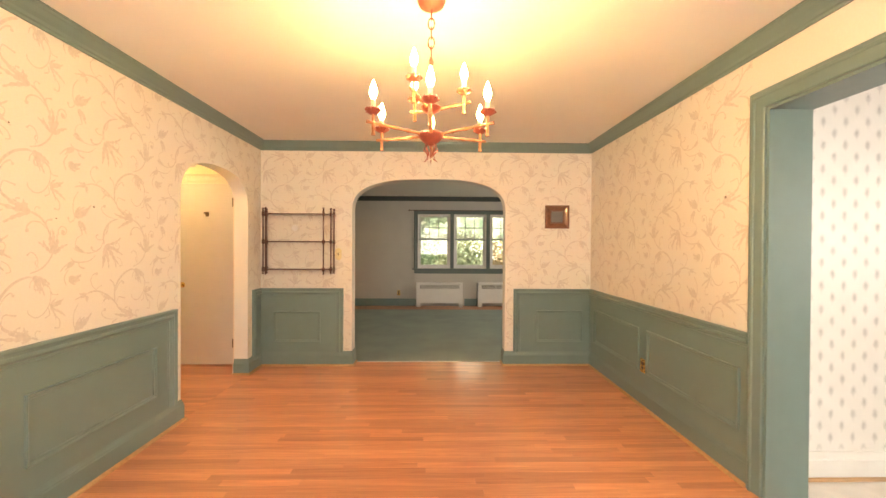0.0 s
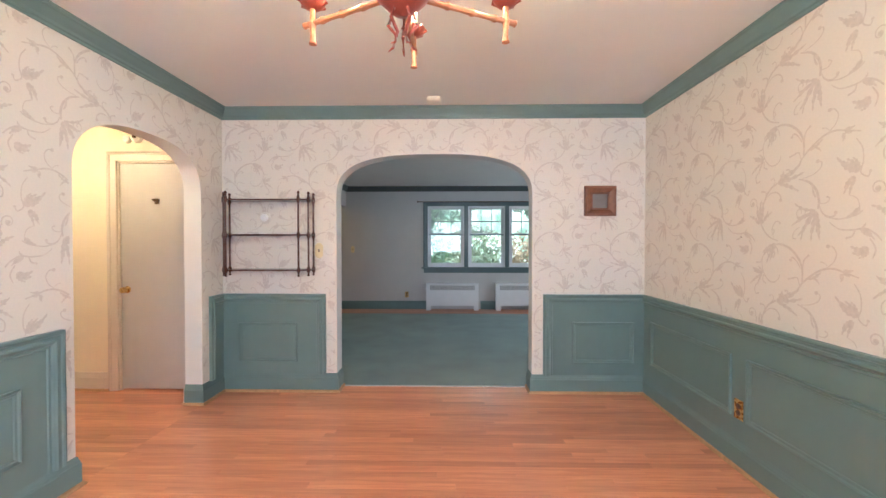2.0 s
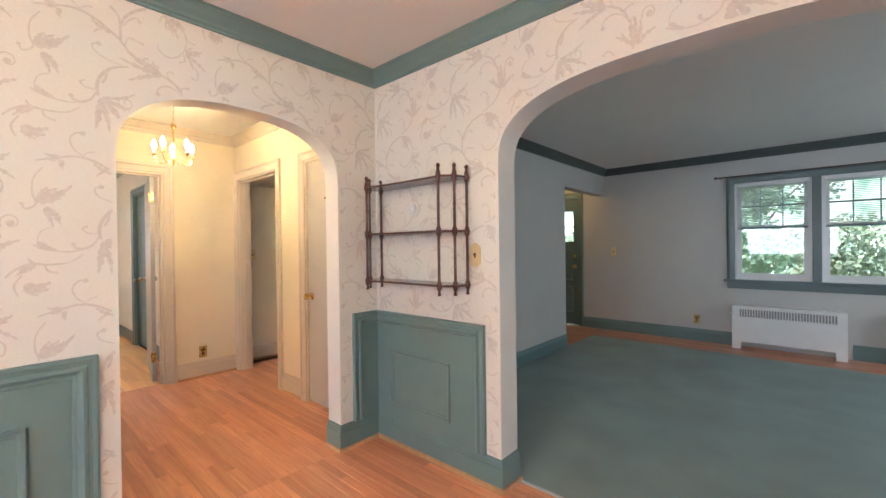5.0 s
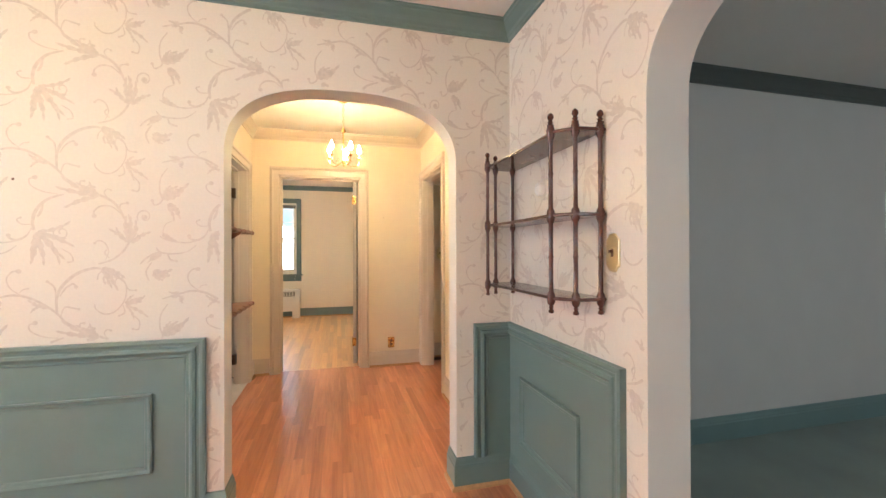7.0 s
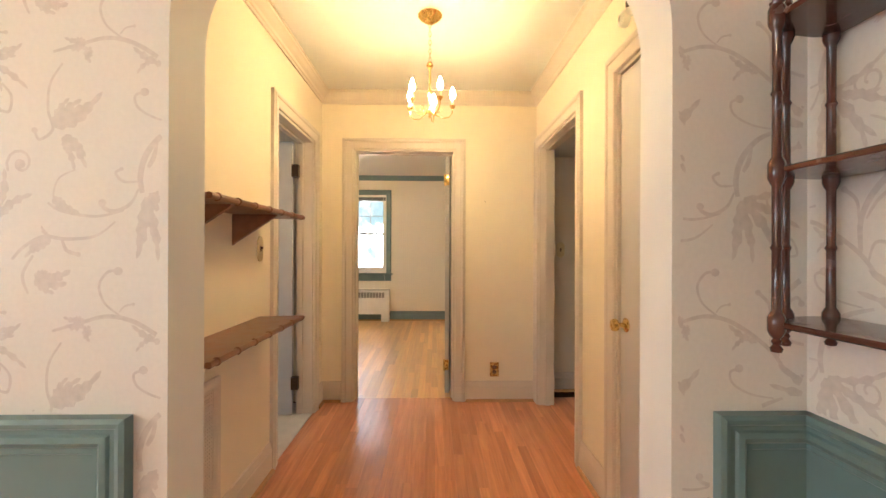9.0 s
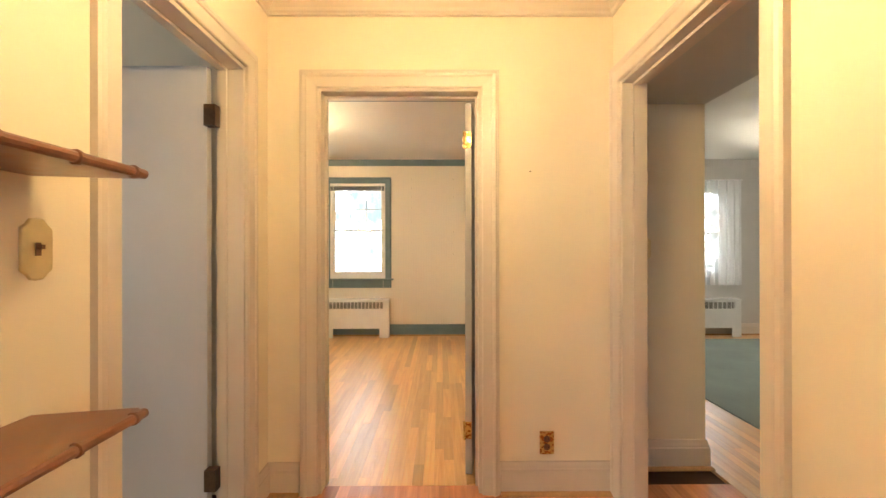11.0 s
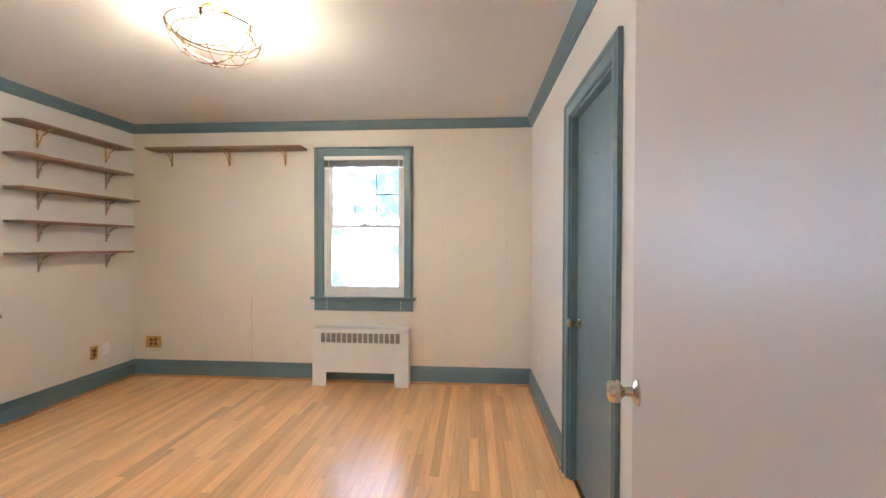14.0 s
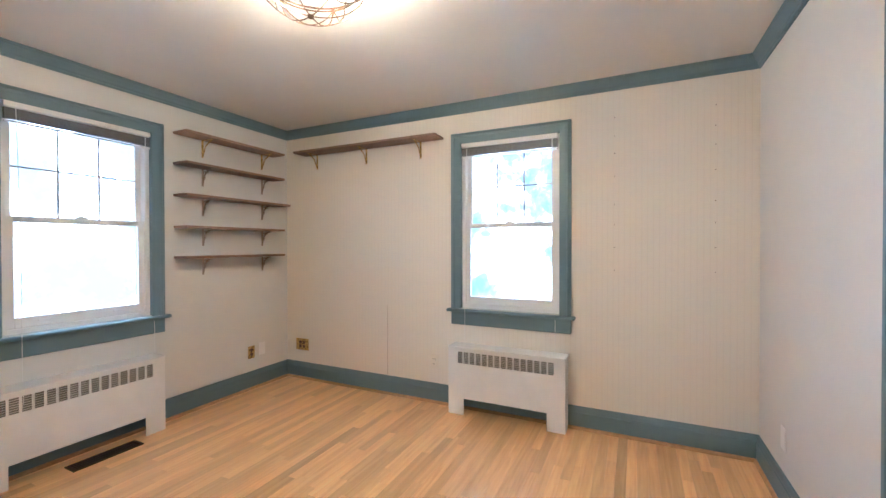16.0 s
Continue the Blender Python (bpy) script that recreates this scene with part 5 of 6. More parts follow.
# pendant of the second bedroom, lantern of the lobby
OPAL = mat("opal_glass", (0.9, 0.88, 0.82), 0.4, emit=(1.0, 0.86, 0.68), emit_strength=14.0)
pl = thing("pendant_light", pose(-6.0, 7.88, H), "white glass bowl pendant on three nickel rods", "pendant light")
part("canopy", lathe(bmesh.new(), [(0.065, 0), (0.065, -0.01), (0.02, -0.03), (0, -0.03)], 0, 0, 20), NICKEL, pl, smooth=True)
part("stem", lathe(bmesh.new(), [(0.008, -0.03), (0.008, -0.09), (0.03, -0.11), (0.03, -0.13), (0.012, -0.16), (0.016, -0.3), (0.01, -0.45), (0, -0.45)], 0, 0, 12), NICKEL, pl, smooth=True)
for k in range(3):
    a = 2 * math.pi * k / 3 + 0.4
    part("rod", tube(bmesh.new(), [(0.03 * math.cos(a), 0.03 * math.sin(a), -0.12), (0.24 * math.cos(a), 0.24 * math.sin(a), -0.54)], 0.005, 6), NICKEL, pl)
part("bowl", lathe(bmesh.new(), [(0.25, -0.545), (0.235, -0.6), (0.19, -0.655), (0.1, -0.69), (0, -0.70)], 0, 0, 28, cap=False), OPAL, pl, smooth=True)
part("rim", tube(bmesh.new(), ring(0.252, -0.543), 0.008, 6, closed=True), NICKEL, pl)
ln = thing("lobby_lantern", pose(-2.40, 8.72, LH), "small warm globe light hanging in the front door lobby", "lantern")
part("stem", tube(bmesh.new(), [(0, 0, 0), (0, 0, -0.14)], 0.006), BRASS, ln)
part("globe", lathe(bmesh.new(), [(0, -0.13), (0.05, -0.15), (0.085, -0.2), (0.09, -0.235), (0.075, -0.28), (0.04, -0.31), (0, -0.32)], 0, 0, 20), mat("amber_globe", (0.9, 0.7, 0.4), 0.3, emit=(1.0, 0.6, 0.22), emit_strength=14.0), ln, smooth=True)

# ---- printed wallpaper ----
def vine_cell():
    """Strokes of one repeat of the printed vines, 0.66 m wide and 0.607 m high: (layer, polygon) pairs. The plan is in
    units of about 1.1 mm, downwards."""
    polys, count = [], [0]
    SX, SZ = 0.00102, 0.001124
    def add(poly):
        polys.append((count[0] % 9 + 0.1 * (len(polys) % 9), [(x * SX, -y * SZ) for x, y in poly]))
    def ribbon(pts, w0, w1, wm=None):
        count[0] += 1
        n = len(pts)
        sides = []
        for i, p in enumerate(pts):
            a, b = pts[max(i - 1, 0)], pts[min(i + 1, n - 1)]
            dx, dy = b[0] - a[0], b[1] - a[1]
            L = math.hypot(dx, dy) or 1
            t = i / (n - 1)
            w = 0.85 * (w0 + (w1 - w0) * t + (wm or 0) * math.sin(math.pi * t))
            sides.append(((p[0] - dy / L * w, p[1] + dx / L * w), (p[0] + dy / L * w, p[1] - dx / L * w)))
        for s, t in zip(sides, sides[1:]):
            add([s[0], s[1], t[1], t[0]])
    def smooth_path(pts, n=6):
        """A smooth line through the points."""
        out = []
        P = [pts[0]] + list(pts) + [pts[-1]]
        for k in range(1, len(P) - 2):
            for i in range(n):
                t = i / n
                out.append(tuple(0.5 * (2 * b + (c - a) * t + (2 * a - 5 * b + 4 * c - d_) * t * t + (3 * b - a - 3 * c + d_) * t ** 3) for a, b, c, d_ in zip(P[k - 1], P[k], P[k + 1], P[k + 2])))
        return out + [pts[-1]]
    def blob(x, y, r):
        count[0] += 1
        add([(x + r * math.cos(k * 0.785), y + r * 0.85 * math.sin(k * 0.785)) for k in range(8)])
    def vine(pts, w0=2.2, w1=3.4, wm=1.2, end=None):
        ribbon(smooth_path(pts), w0, w1, wm)
        if end:
            blob(*pts[-1], end)
    def leaf(x, y, ang, L, W, bend=0.35):
        a0 = math.radians(ang)
        count[0] += 1
        n = 12
        c = [(x, y)]
        for i in range(n):
            a = a0 + bend * (i + 0.5) / n * 1.6
            c.append((c[-1][0] + L / n * math.cos(a), c[-1][1] + L / n * math.sin(a)))
        width = [W * math.sin(math.pi * min(k / n * 0.9 + 0.08, 1.0)) ** 0.7 * (0.36, 0.6, 0.84)[k % 3] if k < n else 0.6 for k in range(n + 1)]
        for i in range(n):
            w = width[i : i + 2]
            (ax, ay), (bx, by) = c[i], c[i + 1]
            L2 = math.hypot(bx - ax, by - ay)
            nx, ny = -(by - ay) / L2, (bx - ax) / L2
            add([(ax + nx * w[0], ay + ny * w[0]), (ax - nx * w[0], ay - ny * w[0]), (bx - nx * w[1], by - ny * w[1]), (bx + nx * w[1], by + ny * w[1])])
    def plume(x, y, leaves):
        for a, L, W, b in leaves:
            leaf(x + 6 * math.cos(math.radians(a)), y + 6 * math.sin(math.radians(a)), a, L, W, b)
    def spiral(x, y, rad, a0, turns, w0, w1, sgn=1):
        n = int(12 * turns)
        ribbon([(x + rad * (1 - 0.82 * k / n) * math.cos(math.radians(a0) + sgn * 2 * math.pi * turns * k / n), y + rad * (1 - 0.82 * k / n) * math.sin(math.radians(a0) + sgn * 2 * math.pi * turns * k / n)) for k in range(n + 1)], w0, w1)
    # the running vine and its curls
    vine([(-20, 128), (40, 112), (90, 100), (140, 106), (190, 130), (245, 170), (275, 208)], 3, 4.5, 1.5)
    vine([(122, 98), (90, 74), (78, 40), (96, 14), (118, 12)], 2, 3, 1, 10)
    vine([(120, 92), (132, 80), (150, 76)], 1.5, 2, 0.5, 4)
    leaf(212, 152, 195, 74, 11, 0.3)
    leaf(196, 140, 168, 50, 8, -0.5)
    plume(52, 112, [(150, 40, 10, 0.6), (110, 34, 9, -0.8), (60, 26, 8, 0.8), (215, 26, 8, -0.6), (185, 44, 8, 0.2)])
    vine([(246, 166), (246, 110), (270, 62), (318, 22), (372, 4), (400, 6)], 5, 4, 2.5)
    vine([(256, 108), (276, 78), (302, 62), (312, 74)], 2.5, 3.5, 1, 8)
    vine([(242, 108), (238, 74), (214, 52)], 2, 4, 1, 7)
    vine([(258, 190), (272, 150), (304, 154), (322, 158)], 2, 3.5, 1, 6)
    # scroll with a plume
    spiral(428, 42, 42, 170, 1.4, 3, 2, 1)
    spiral(430, 44, 26, 120, 1.1, 2.5, 2, 1)
    plume(398, 2, [(10, 96, 12, 0.35), (26, 100, 12, 0.15), (42, 106, 12, 0.3), (0, 70, 10, 0.9), (58, 86, 9, 0.1)])
    vine([(474, 40), (492, 80), (484, 132), (450, 172), (412, 180), (382, 160), (378, 142)], 2, 2.5, 1.2)
    vine([(488, 60), (500, 88), (528, 92)], 1.5, 2.5, 1, 5)
    vine([(480, 148), (486, 176), (466, 188)], 2, 3, 1, 5)
    plume(484, 146, [(20, 100, 10, 0.25), (-2, 82, 9, -0.5), (-30, 66, 9, 0.2), (-58, 46, 8, 0.3), (38, 66, 8, 0.5), (-12, 60, 8, 0.1)])
    vine([(520, 190), (540, 214), (536, 244), (516, 242)], 2.5, 3, 1, 6)
    # long acanthus and the stem after it
    plume(398, 268, [(186, 156, 13, 0.12), (196, 150, 13, 0.25), (174, 130, 12, -0.35), (206, 96, 11, 0.1), (165, 132, 9, -0.1), (214, 64, 10, 0.5), (222, 60, 9, -0.2)])
    vine([(262, 196), (290, 214), (312, 232)], 2.5, 4, 1.5)
    vine([(330, 232), (326, 214), (340, 212)], 2, 3, 0.5, 6)
    vine([(352, 242), (358, 226), (376, 234)], 2, 3, 0.5, 6)
    vine([(395, 264), (440, 286), (468, 318), (486, 356)], 5, 4, 1.5)
    vine([(430, 280), (412, 256), (422, 240), (436, 244)], 1.5, 2.5, 0.5, 5)
    vine([(474, 336), (440, 308), (400, 306), (376, 326), (376, 344)], 2, 4, 1, 10)
    vine([(472, 332), (470, 300), (496, 292)], 2.5, 3.5, 1, 7)
    # upright acanthus with its rose
    vine([(390, 528), (440, 512), (480, 480), (505, 440)], 3, 5, 1)
    plume(505, 448, [(-112, 104, 14, 0.35), (-96, 100, 13, 0.2), (-80, 110, 12, -0.3), (-136, 90, 12, -0.2), (-150, 78, 11, 0.5), (-60, 92, 12, -0.4), (-42, 86, 12, 0.3), (-70, 60, 10, 0.2), (-15, 54, 9, -0.6)])
    spiral(560, 344, 30, 150, 1.3, 3.5, 3, 1)
    blob(560, 346, 11)
    vine([(414, 516), (428, 480), (414, 448), (392, 438), (378, 448)], 1.5, 3, 1, 6)
    vine([(430, 505), (414, 486), (420, 474)], 2, 3, 1, 4)
    # arc down to the fan of leaves
    vine([(270, 264), (215, 284), (178, 322), (164, 365), (168, 400)], 3, 6, 3)
    vine([(200, 296), (192, 330), (180, 350)], 2, 4, 3)
    vine([(250, 264), (200, 256), (160, 236), (152, 212), (172, 204)], 1.5, 3, 1, 10)
    vine([(160, 378), (128, 378), (112, 362), (124, 354)], 2, 3, 1, 5)
    vine([(160, 392), (144, 420), (112, 436), (88, 430), (84, 420)], 2.5, 4, 1.5, 9)
    vine([(130, 434), (70, 446), (0, 436), (-30, 420)], 2, 3, 1)
    plume(176, 402, [(88, 122, 14, 0.25), (70, 128, 13, 0.2), (52, 140, 13, -0.1), (36, 150, 12, 0.5), (20, 140, 12, 0.1), (4, 122, 11, -0.5), (104, 100, 11, -0.1), (28, 104, 12, -0.3), (80, 80, 12, 0.0)])
    spiral(262, 408, 30, 200, 1.2, 3, 3, -1)
    vine([(262, 470), (292, 488), (302, 515), (284, 520)], 2, 2.5, 1, 4)
    # lower vine
    vine([(112, 456), (70, 484), (10, 490), (-40, 486), (-80, 506), (-104, 530)], 2, 3.5, 1.5)
    vine([(0, 490), (10, 512), (34, 520)], 3, 4, 1, 6)
    plume(-18, 488, [(160, 66, 10, -0.3), (178, 50, 9, -0.5), (140, 52, 9, 0.3), (200, 30, 7, 0.6)])
    # lily
    vine([(0, 150), (-26, 190), (-30, 240), (-20, 278), (-48, 298), (-58, 280)], 2.5, 3, 1, 7)
    plume(-22, 274, [(-18, 122, 15, -0.35), (-2, 96, 13, -0.6), (-38, 96, 13, 0.25), (-56, 78, 12, 0.35), (-74, 62, 10, 0.4), (-26, 84, 12, 0.1)])
    plume(0, 286, [(40, 78, 12, 0.3), (62, 70, 11, 0.2), (22, 62, 9, 0.5), (84, 36, 8, -0.3)])
    # curl and leaf beside the fan
    vine([(28, 356), (-6, 372), (-18, 404), (-8, 430)], 1.5, 2, 0.8, 4)
    plume(-24, 408, [(36, 62, 10, -0.2), (56, 44, 9, -0.6), (12, 36, 8, 0.5)])
    # bud
    vine([(-60, 522), (-82, 560), (-70, 596)], 3, 2.5, 1.5)
    plume(-62, 566, [(8, 78, 15, -0.45), (28, 70, 14, -0.5), (-10, 60, 12, 0.3), (48, 50, 10, -0.4), (-40, 30, 8, 0.5)])
    return polys


CELL = vine_cell()


def print_wall(name, P, a0, a1, z0, z1, skip, cell, pitch, drop, material, label, shift=(0.0, 0.0)):
    """The printed pattern as a thin layer on the paper; what falls on an opening is left out."""
    verts, faces = [], []
    i0, i1 = int(math.floor(a0 / pitch[0])) - 8, int(math.ceil(a1 / pitch[0])) + 2
    for i in range(i0, i1):
        for j in range(-1, int(z1 / pitch[1]) + 4):
            oa, oz = i * pitch[0] + shift[0], j * pitch[1] + shift[1] + (drop if i % 2 else 0.0)
            for layer, poly in cell:
                pts = [(oa + x, oz + z) for x, z in poly]
                if any(not (a0 < a < a1 and z0 < z < z1) or skip(a, z) for a, z in pts):
                    continue
                faces.append(tuple(range(len(verts), len(verts) + len(pts))))
                verts += [P(a, z, 0.0006 + layer * 0.00003) for a, z in pts]
    me = bpy.data.meshes.new(name)
    me.from_pydata(verts, [], faces)
    me.materials.append(material)
    ob = new(name, me)
    return tagged(ob, label, "wallpaper", "", "stuff")


def in_arch(l, r, spring, crown_, power, margin=0.012):
    mid, half = (l + r) / 2, (r - l) / 2 + margin
    def f(a, z):
        u = abs(a - mid) / half
        if u >= 1:
            return False
        return z < spring + (crown_ + margin - spring) * (1 - u ** power) ** (1 / power)
    return f


hall_arch = in_arch(3.445, 4.56, 1.70, 2.05, 2.6)
wide_arch = in_arch(-0.63, 1.09, 1.72, 2.095, 2.8)
lo_l = lambda a: 0.872 if (a < 3.377 or a > 4.65) else 0.17
print_wall("wallpaper_print", lambda a, z, h: (DX0 + h, a, z), DY0 + 0.01, DY1 - 0.005, 0.17, 2.40, lambda a, z: hall_arch(a, z) or z < lo_l(a), CELL, (0.66, 0.607), 0.0, PRINT, "pale taupe scrolling vines printed on the ivory wallpaper", (2.558, 0.586))
lo_f = lambda a: 0.872 if (a < -0.72 or a > 1.18) else 0.17
print_wall("wallpaper_print", lambda a, z, h: (a, DY1 - h, z), DX0 + 0.005, DX1 - 0.005, 0.17, 2.40, lambda a, z: wide_arch(a, z) or z < lo_f(a), CELL, (0.66, 0.607), 0.0, PRINT, "pale taupe scrolling vines printed on the ivory wallpaper", (0.2, 0.2))
print_wall("wallpaper_print", lambda a, z, h: (DX1 - h, a, z), 2.55, DY1 - 0.005, 0.872, 2.40, lambda a, z: False, CELL, (0.66, 0.607), 0.0, PRINT, "pale taupe scrolling vines printed on the ivory wallpaper", (0.4, 0.1))


def sprig():
    """One sprig: a thin stem with pairs of pointed leaves that fan upwards."""
    polys = []
    for k, (z0, ang, L) in enumerate(((0.030, 0, 0.048), (0.034, 0.32, 0.040), (0.034, -0.32, 0.040), (0.026, 0.62, 0.036), (0.026, -0.62, 0.036), (0.018, 0.85, 0.028), (0.018, -0.85, 0.028))):
        a = math.pi / 2 + ang
        s, c = math.sin(a), math.cos(a)
        for t0, t1 in ((0.0, 0.4), (0.4, 1.0)):
            w0, w1 = (0.0005, 0.002) if t0 == 0 else (0.002, 0.0003)
            p, q = (0.03 + L * t0 * c, z0 + L * t0 * s), (0.03 + L * t1 * c, z0 + L * t1 * s)
            polys.append((k, [(p[0] - w0 * s, p[1] + w0 * c), (p[0] + w0 * s, p[1] - w0 * c), (q[0] + w1 * s, q[1] - w1 * c), (q[0] - w1 * s, q[1] + w1 * c)]))
    polys.append((8, [(0.0291, 0.0), (0.0309, 0.0), (0.0309, 0.034), (0.0291, 0.034)]))
    return polys


SPRIG = mat("sprig_print", (0.42, 0.42, 0.43), 0.6)
print_wall("sprig_print", lambda a, z, h: (a, 2.62 - h, z), 2.31, 4.9, 0.17, 2.45, lambda a, z: False, sprig(), (0.066, 0.136), 0.068, SPRIG, "small grey sprigs printed on the white kitchen wallpaper")

# nail holes and old screw plugs
def specks(name, pts, P, material, label):
    bm = bmesh.new()
    for a, z, r in pts:
        vs = [bm.verts.new(P(a + r * math.cos(k * 1.047), z + r * math.sin(k * 1.047))) for k in range(6)]
        bm.faces.new(vs)
    return tagged(finish(name, bm, material), label, "nail holes", "", "stuff")


specks("nail_holes", [(y, z, 0.0035) for y in (3.575, 4.17) for z in (2.23, 2.10, 1.98, 1.82, 1.62, 1.48, 1.32, 1.16)], lambda a, z: (BX0 + 0.0015, a, z), BROWNPLASTIC, "small screw holes in two rows in the striped wallpaper")
specks("nail_holes", [(2.75, 1.655, 0.008), (3.7, 1.35, 0.004)], lambda a, z: (DX1 - 0.0016, a, z), BROWNPLASTIC, "a nail hole in the ivory wallpaper")
specks("nail_holes", [(2.66, 1.56, 0.006), (2.2, 1.9, 0.004), (2.43, 1.48, 0.004)], lambda a, z: (DX0 + 0.0016, a, z), BROWNPLASTIC, "nail holes in the ivory wallpaper")
specks("nail_holes", [(4.44, 1.62, 0.0045)], lambda a, z: (HX0 + 0.0015, a, z), BROWNPLASTIC, "a nail hole in the cream hall wall")

plate("wallpaper_seam", BX0, BX0 + 0.0012, 1.6835, 1.685, 0.17, 0.8, PLANK, "dark open seam in the striped wallpaper")

# carpet edges
plate("carpet_edge", -0.61, 1.07, 5.005, 5.02, -0.019, 0.007, GREYWALL, "pale metal strip along the edge of the carpet")
plate("door_saddle", -3.80, -3.09, 3.00, 3.12, -0.019, 0.006, VINYL, "pale marble saddle of the bathroom doorway")

# ---- outside ----
LAWN = mat("lawn", (0.06, 0.11, 0.025), 0.9, noise_scale=3, noise_mix=0.35)
LEAF = mat("shrub_leaves", (0.36, 0.49, 0.27), 0.6)
LEAF2 = mat("yellow_green_leaves", (0.42, 0.48, 0.27), 0.6)
BARK = mat("bark", (0.3, 0.26, 0.22), 0.9, noise_scale=14, noise_mix=0.4)
plate("ground", -60, 60, 9.58, 80, -0.9, -0.7, LAWN, "sunlit lawn in front of the house")
plate("ground", -60, 60, -60, -1.35, -0.9, -0.7, LAWN, "lawn behind the house")
plate("ground", -60, -8.0, -1.35, 9.58, -0.9, -0.7, LAWN, "lawn beside the house")


def shrub(m, rx, ry, rz, n, material, label, category="shrub", trunk=None):
    root = thing("tree" if trunk else "shrub", m, label, category)
    verts, faces = [], []
    rnd = random.Random(int(m.translation.x * 37 + m.translation.y * 11) + 5)
    lumps = [(rnd.uniform(-0.5, 0.5), rnd.uniform(-0.5, 0.5), rnd.uniform(-0.35, 0.5), rnd.uniform(0.4, 0.62)) for _ in range(9)]
    for _ in range(n):
        lx, ly, lz, lr = rnd.choice(lumps)
        u, v = rnd.uniform(-1, 1), rnd.uniform(0, 2 * math.pi)
        s = math.sqrt(1 - u * u)
        q = lr * rnd.uniform(0.8, 1.05)
        c = Vector(((lx + q * s * math.cos(v)) * rx, (ly + q * s * math.sin(v)) * ry, (lz + q * u) * rz + rz * 0.8 + (trunk or 0)))
        r = rnd.uniform(0.05, 0.1) * (1 if not trunk else 1.6)
        a = Vector((rnd.uniform(-1, 1), rnd.uniform(-1, 1), rnd.uniform(-1, 1))).normalized() * r
        b = a.orthogonal().normalized() * r * 0.6
        k = len(verts)
        verts += [c - a, c + b, c + a, c - b]
        faces.append((k, k + 1, k + 2, k + 3))
    me = bpy.data.meshes.new("crown"); me.from_pydata(verts, [], faces); me.materials.append(material)
    ob = new("crown" if trunk else "foliage", me); ob.parent = root
    if trunk:
        part("trunk", lathe(bmesh.new(), [(0.24, 0), (0.19, 0.6), (0.16, trunk * 0.6), (0.12, trunk + rz * 0.6), (0.05, trunk + rz)], 0, 0, 12), BARK, root, smooth=True)
        bm = bmesh.new()
        for k in range(6):
            a = k * 1.1
            tube(bm, [(0, 0, trunk * (0.75 + 0.05 * k)), (rx * 0.3 * math.cos(a), ry * 0.3 * math.sin(a), trunk + rz * 0.3), (rx * 0.55 * math.cos(a), ry * 0.55 * math.sin(a), trunk + rz * 0.7)], 0.07, 6, [1, 0.6, 0.25])
        part("limbs", bm, BARK, root)


AUTUMN = mat("orange_leaves", (0.5, 0.38, 0.2), 0.6)
shrub(pose(-1.2, 15, -0.7), 1.7, 1.0, 1.75, 4600, LEAF, "dense green garden shrub")
shrub(pose(1.0, 16.5, -0.7), 1.6, 1.0, 1.6, 4200, LEAF2, "yellow-green flowering garden shrub")
shrub(pose(2.6, 14.6, -0.7), 1.3, 0.9, 1.3, 3000, AUTUMN, "sparse garden shrub with orange leaves")
shrub(pose(4.4, 16.5, -0.7), 1.8, 1.2, 1.8, 4200, LEAF, "dense green garden shrub")
shrub(pose(-4.0, 17, -0.7), 2.2, 1.2, 1.5, 3400, LEAF2, "pale yellow-green garden shrub")
shrub(pose(-0.9, 24, -0.7), 3.0, 3.0, 2.2, 5200, LEAF, "tall garden tree with a green crown", "tree", 3.0)
shrub(pose(-3.4, 22, -0.7), 3.0, 3.0, 2.4, 5200, LEAF, "tall garden tree with a green crown", "tree", 3.4)
shrub(pose(5.4, 23, -0.7), 3.4, 3.0, 2.6, 5200, LEAF, "tall garden tree with a green crown", "tree", 3.2)

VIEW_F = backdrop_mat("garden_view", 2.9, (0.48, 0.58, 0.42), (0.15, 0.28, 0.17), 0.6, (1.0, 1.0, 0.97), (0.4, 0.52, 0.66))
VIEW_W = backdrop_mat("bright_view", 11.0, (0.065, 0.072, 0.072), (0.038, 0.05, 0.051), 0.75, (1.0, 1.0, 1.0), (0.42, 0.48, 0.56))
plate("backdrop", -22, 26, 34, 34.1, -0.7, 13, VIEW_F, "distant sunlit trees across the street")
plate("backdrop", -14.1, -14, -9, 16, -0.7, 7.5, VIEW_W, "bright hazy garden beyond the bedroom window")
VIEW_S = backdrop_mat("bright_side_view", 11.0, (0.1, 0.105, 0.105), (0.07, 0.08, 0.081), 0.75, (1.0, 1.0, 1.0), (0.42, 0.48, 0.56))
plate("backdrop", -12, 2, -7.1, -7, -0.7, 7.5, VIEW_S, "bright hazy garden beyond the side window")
# added glowing surface, out of view, that lights the kitchen
plate("backdrop", 10, 10.1, -6, 6, -0.7, 7.5, VIEW_W, "unseen glowing backdrop added to light the kitchen")

# the panes let daylight through
for ob in scene.objects:
    if ob.name.split(".")[0] == "pane":
        ob.visible_shadow = False

# ---- oak floor boards ----
boards = []
BW = 0.0572
def lay(x0, x1, y0, y1, material, zone):
    n = int((y1 - y0) / BW) + 1
    rnd = random.Random(int(x0 * 100) * 7 + int(y0 * 100))
    for i in range(n):
        a, b = y0 + i * BW, min(y0 + (i + 1) * BW, y1)
        if b - a < 0.005:
            continue
        x = x0 - rnd.uniform(0, 0.9)
        while x < x1:
            L = rnd.choice((0.45, 0.6, 0.8, 1.0, 1.25, 1.6))
            l, r = max(x, x0), min(x + L, x1)
            if r - l > 0.02:
                boards.append((l, r, a, b, material, zone))
            x += L


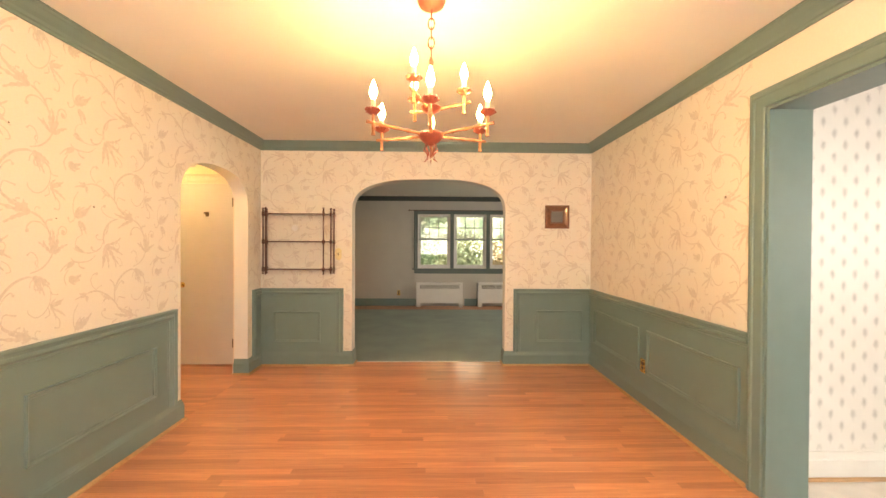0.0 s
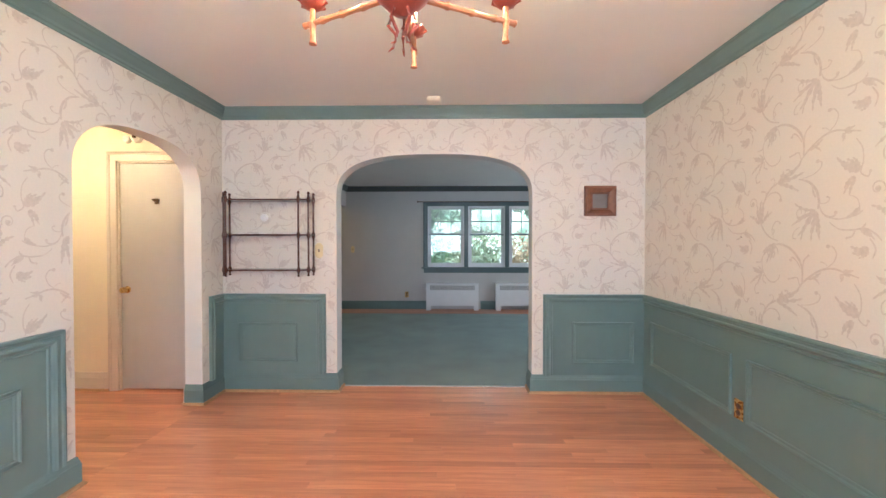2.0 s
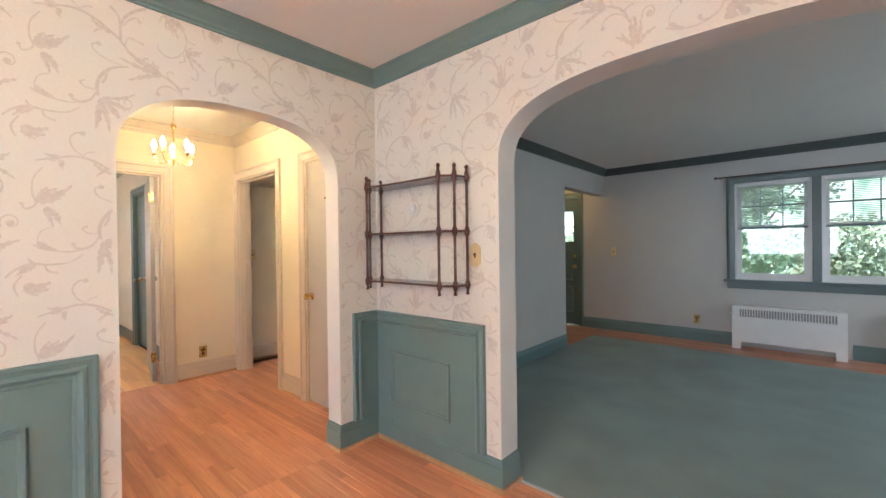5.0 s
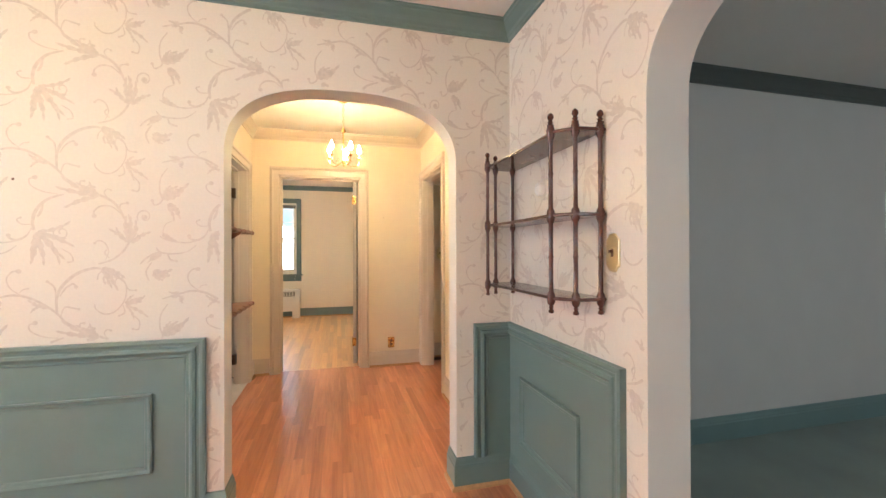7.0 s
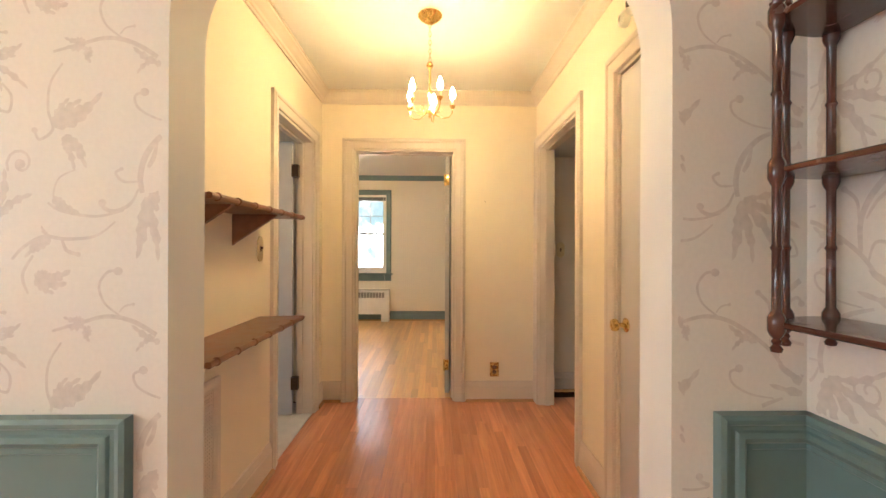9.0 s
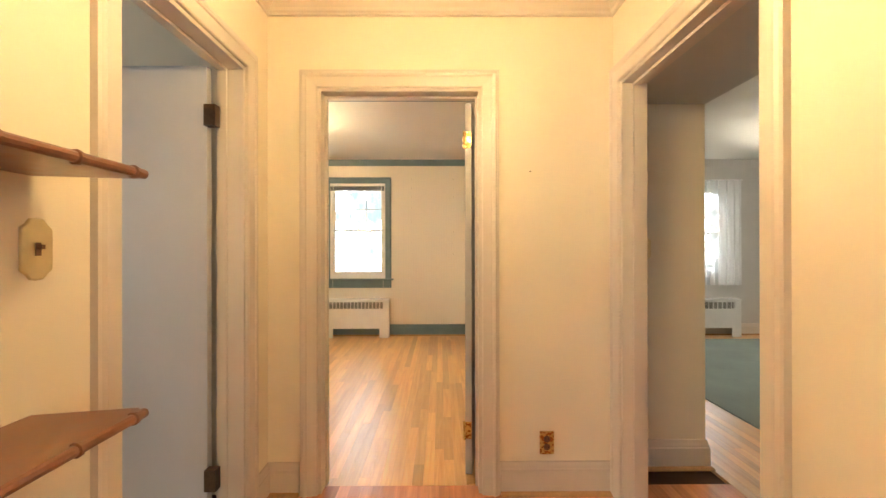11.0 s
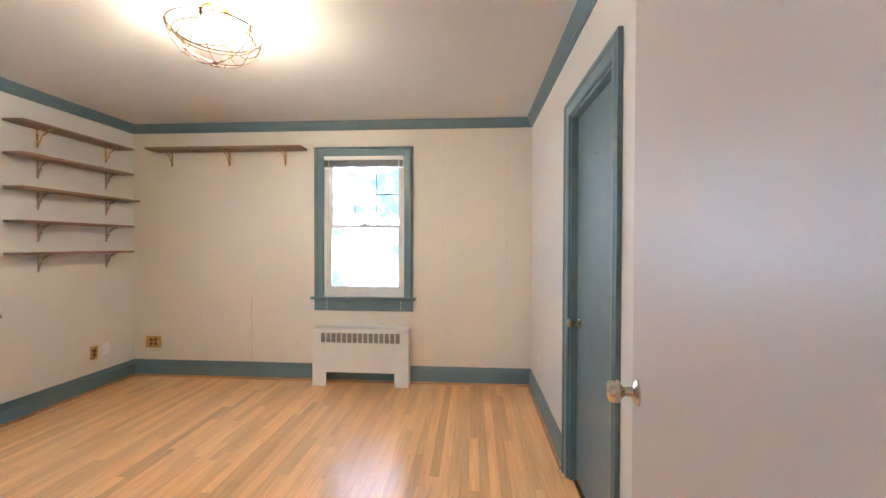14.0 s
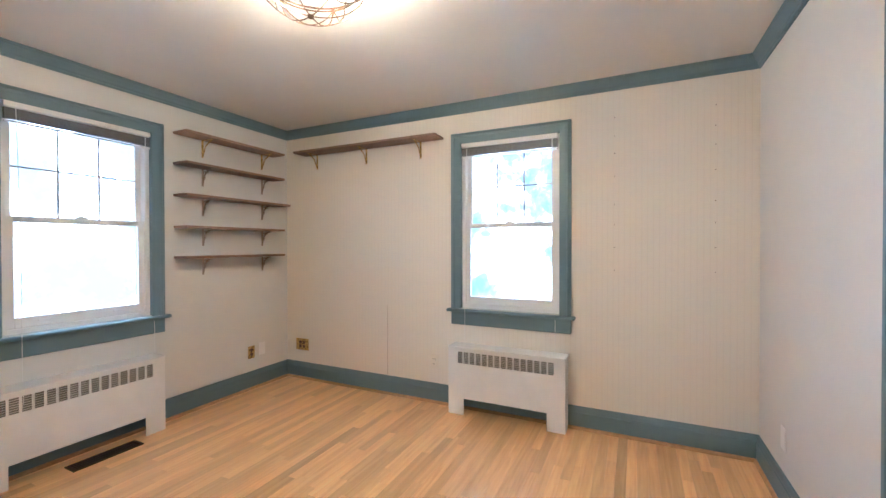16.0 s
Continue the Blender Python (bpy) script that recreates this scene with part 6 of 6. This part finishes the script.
lay(DX0 - 0.001, 2.18, DY0, 5.004, OAK_RED, "dining")
lay(HX0 - 0.07, DX0 - 0.001, 2.999 + 0.12, 5.50, OAK_RED, "hall")
lay(BX0, HX0 - 0.07, BY0, BY1 + 0.02, OAK_GOLD, "bedroom")
lay(LX0, LX1, 8.80, LY1 + 0.03, OAK_RED, "living")
lay(-3.1, LX0, 7.93, LY1 + 0.03, OAK_RED, "lobby")
lay(BX0, -3.1, 5.50, 6.15, OAK_GOLD, "second")
lay(BX0, -7.47, 6.15, 9.9, OAK_GOLD, "second")


def board_mesh(L, W):
    c = 0.0005
    me = bpy.data.meshes.new("board")
    x, y = L / 2 - 0.0001, W / 2 - 0.0001
    v = [(-x, -y, -0.019), (x, -y, -0.019), (x, y, -0.019), (-x, y, -0.019), (-x, -y, -c), (x, -y, -c), (x, y, -c), (-x, y, -c), (-x + c, -y + c, 0), (x - c, -y + c, 0), (x - c, y - c, 0), (-x + c, y - c, 0)]
    f = [(8, 9, 10, 11)] + [(a, (a + 1) % 4, (a + 1) % 4 + 4, a + 4) for a in range(4)] + [(a + 4, (a + 1) % 4 + 4, (a + 1) % 4 + 8, a + 8) for a in range(4)]
    me.from_pydata(v, [], f)
    return me


def floor_of(zone, picked, label, material):
    root = tagged(new("floor_boards"), label, "", "", "structure")
    shared = {}
    for l, r, a, b, m, z in picked:
        key = (round(r - l, 3), round(b - a, 4))
        if key not in shared:
            shared[key] = board_mesh(*key)
            shared[key].materials.append(material)
        ob = new("board", shared[key])
        ob.location = ((l + r) / 2, (a + b) / 2, 0)
        ob.parent = root
    return root


def joined(zone, rest, label, material):
    verts, faces = [], []
    for l, r, a, b, m, z in rest:
        src = board_mesh(round(r - l, 3), round(b - a, 4))
        k = len(verts)
        cx, cy = (l + r) / 2, (a + b) / 2
        verts += [(v.co.x + cx, v.co.y + cy, v.co.z) for v in src.vertices]
        faces += [tuple(i + k for i in p.vertices) for p in src.polygons]
        bpy.data.meshes.remove(src)
    if not faces:
        return
    me = bpy.data.meshes.new("floor_boards_rest")
    me.from_pydata(verts, [], faces)
    me.materials.append(material)
    tagged(new("floor_boards_rest", me), label, "floor boards", "", "stuff")


near = {"dining": lambda c: c[1] > 2.6, "hall": lambda c: True, "bedroom": lambda c: c[1] > 1.2}
for zone, material, label in (("dining", OAK_RED, "red oak strip floor of the dining room"), ("hall", OAK_RED, "red oak strip floor of the hall"), ("bedroom", OAK_GOLD, "golden oak strip floor of the bedroom"),
                              ("living", OAK_RED, "red oak border of the living room floor"), ("lobby", OAK_RED, "red oak floor of the lobby"), ("second", OAK_GOLD, "oak border of the second bedroom floor")):
    mine = [b for b in boards if b[5] == zone]
    test = near.get(zone, lambda c: False)
    picked = [b for b in mine if test(((b[0] + b[1]) / 2, (b[2] + b[3]) / 2))][:300]
    chosen = set(picked)
    if picked:
        floor_of(zone, picked, label, material)
    joined(zone, [b for b in mine if b not in chosen], label + ", in fine joined strips", material)
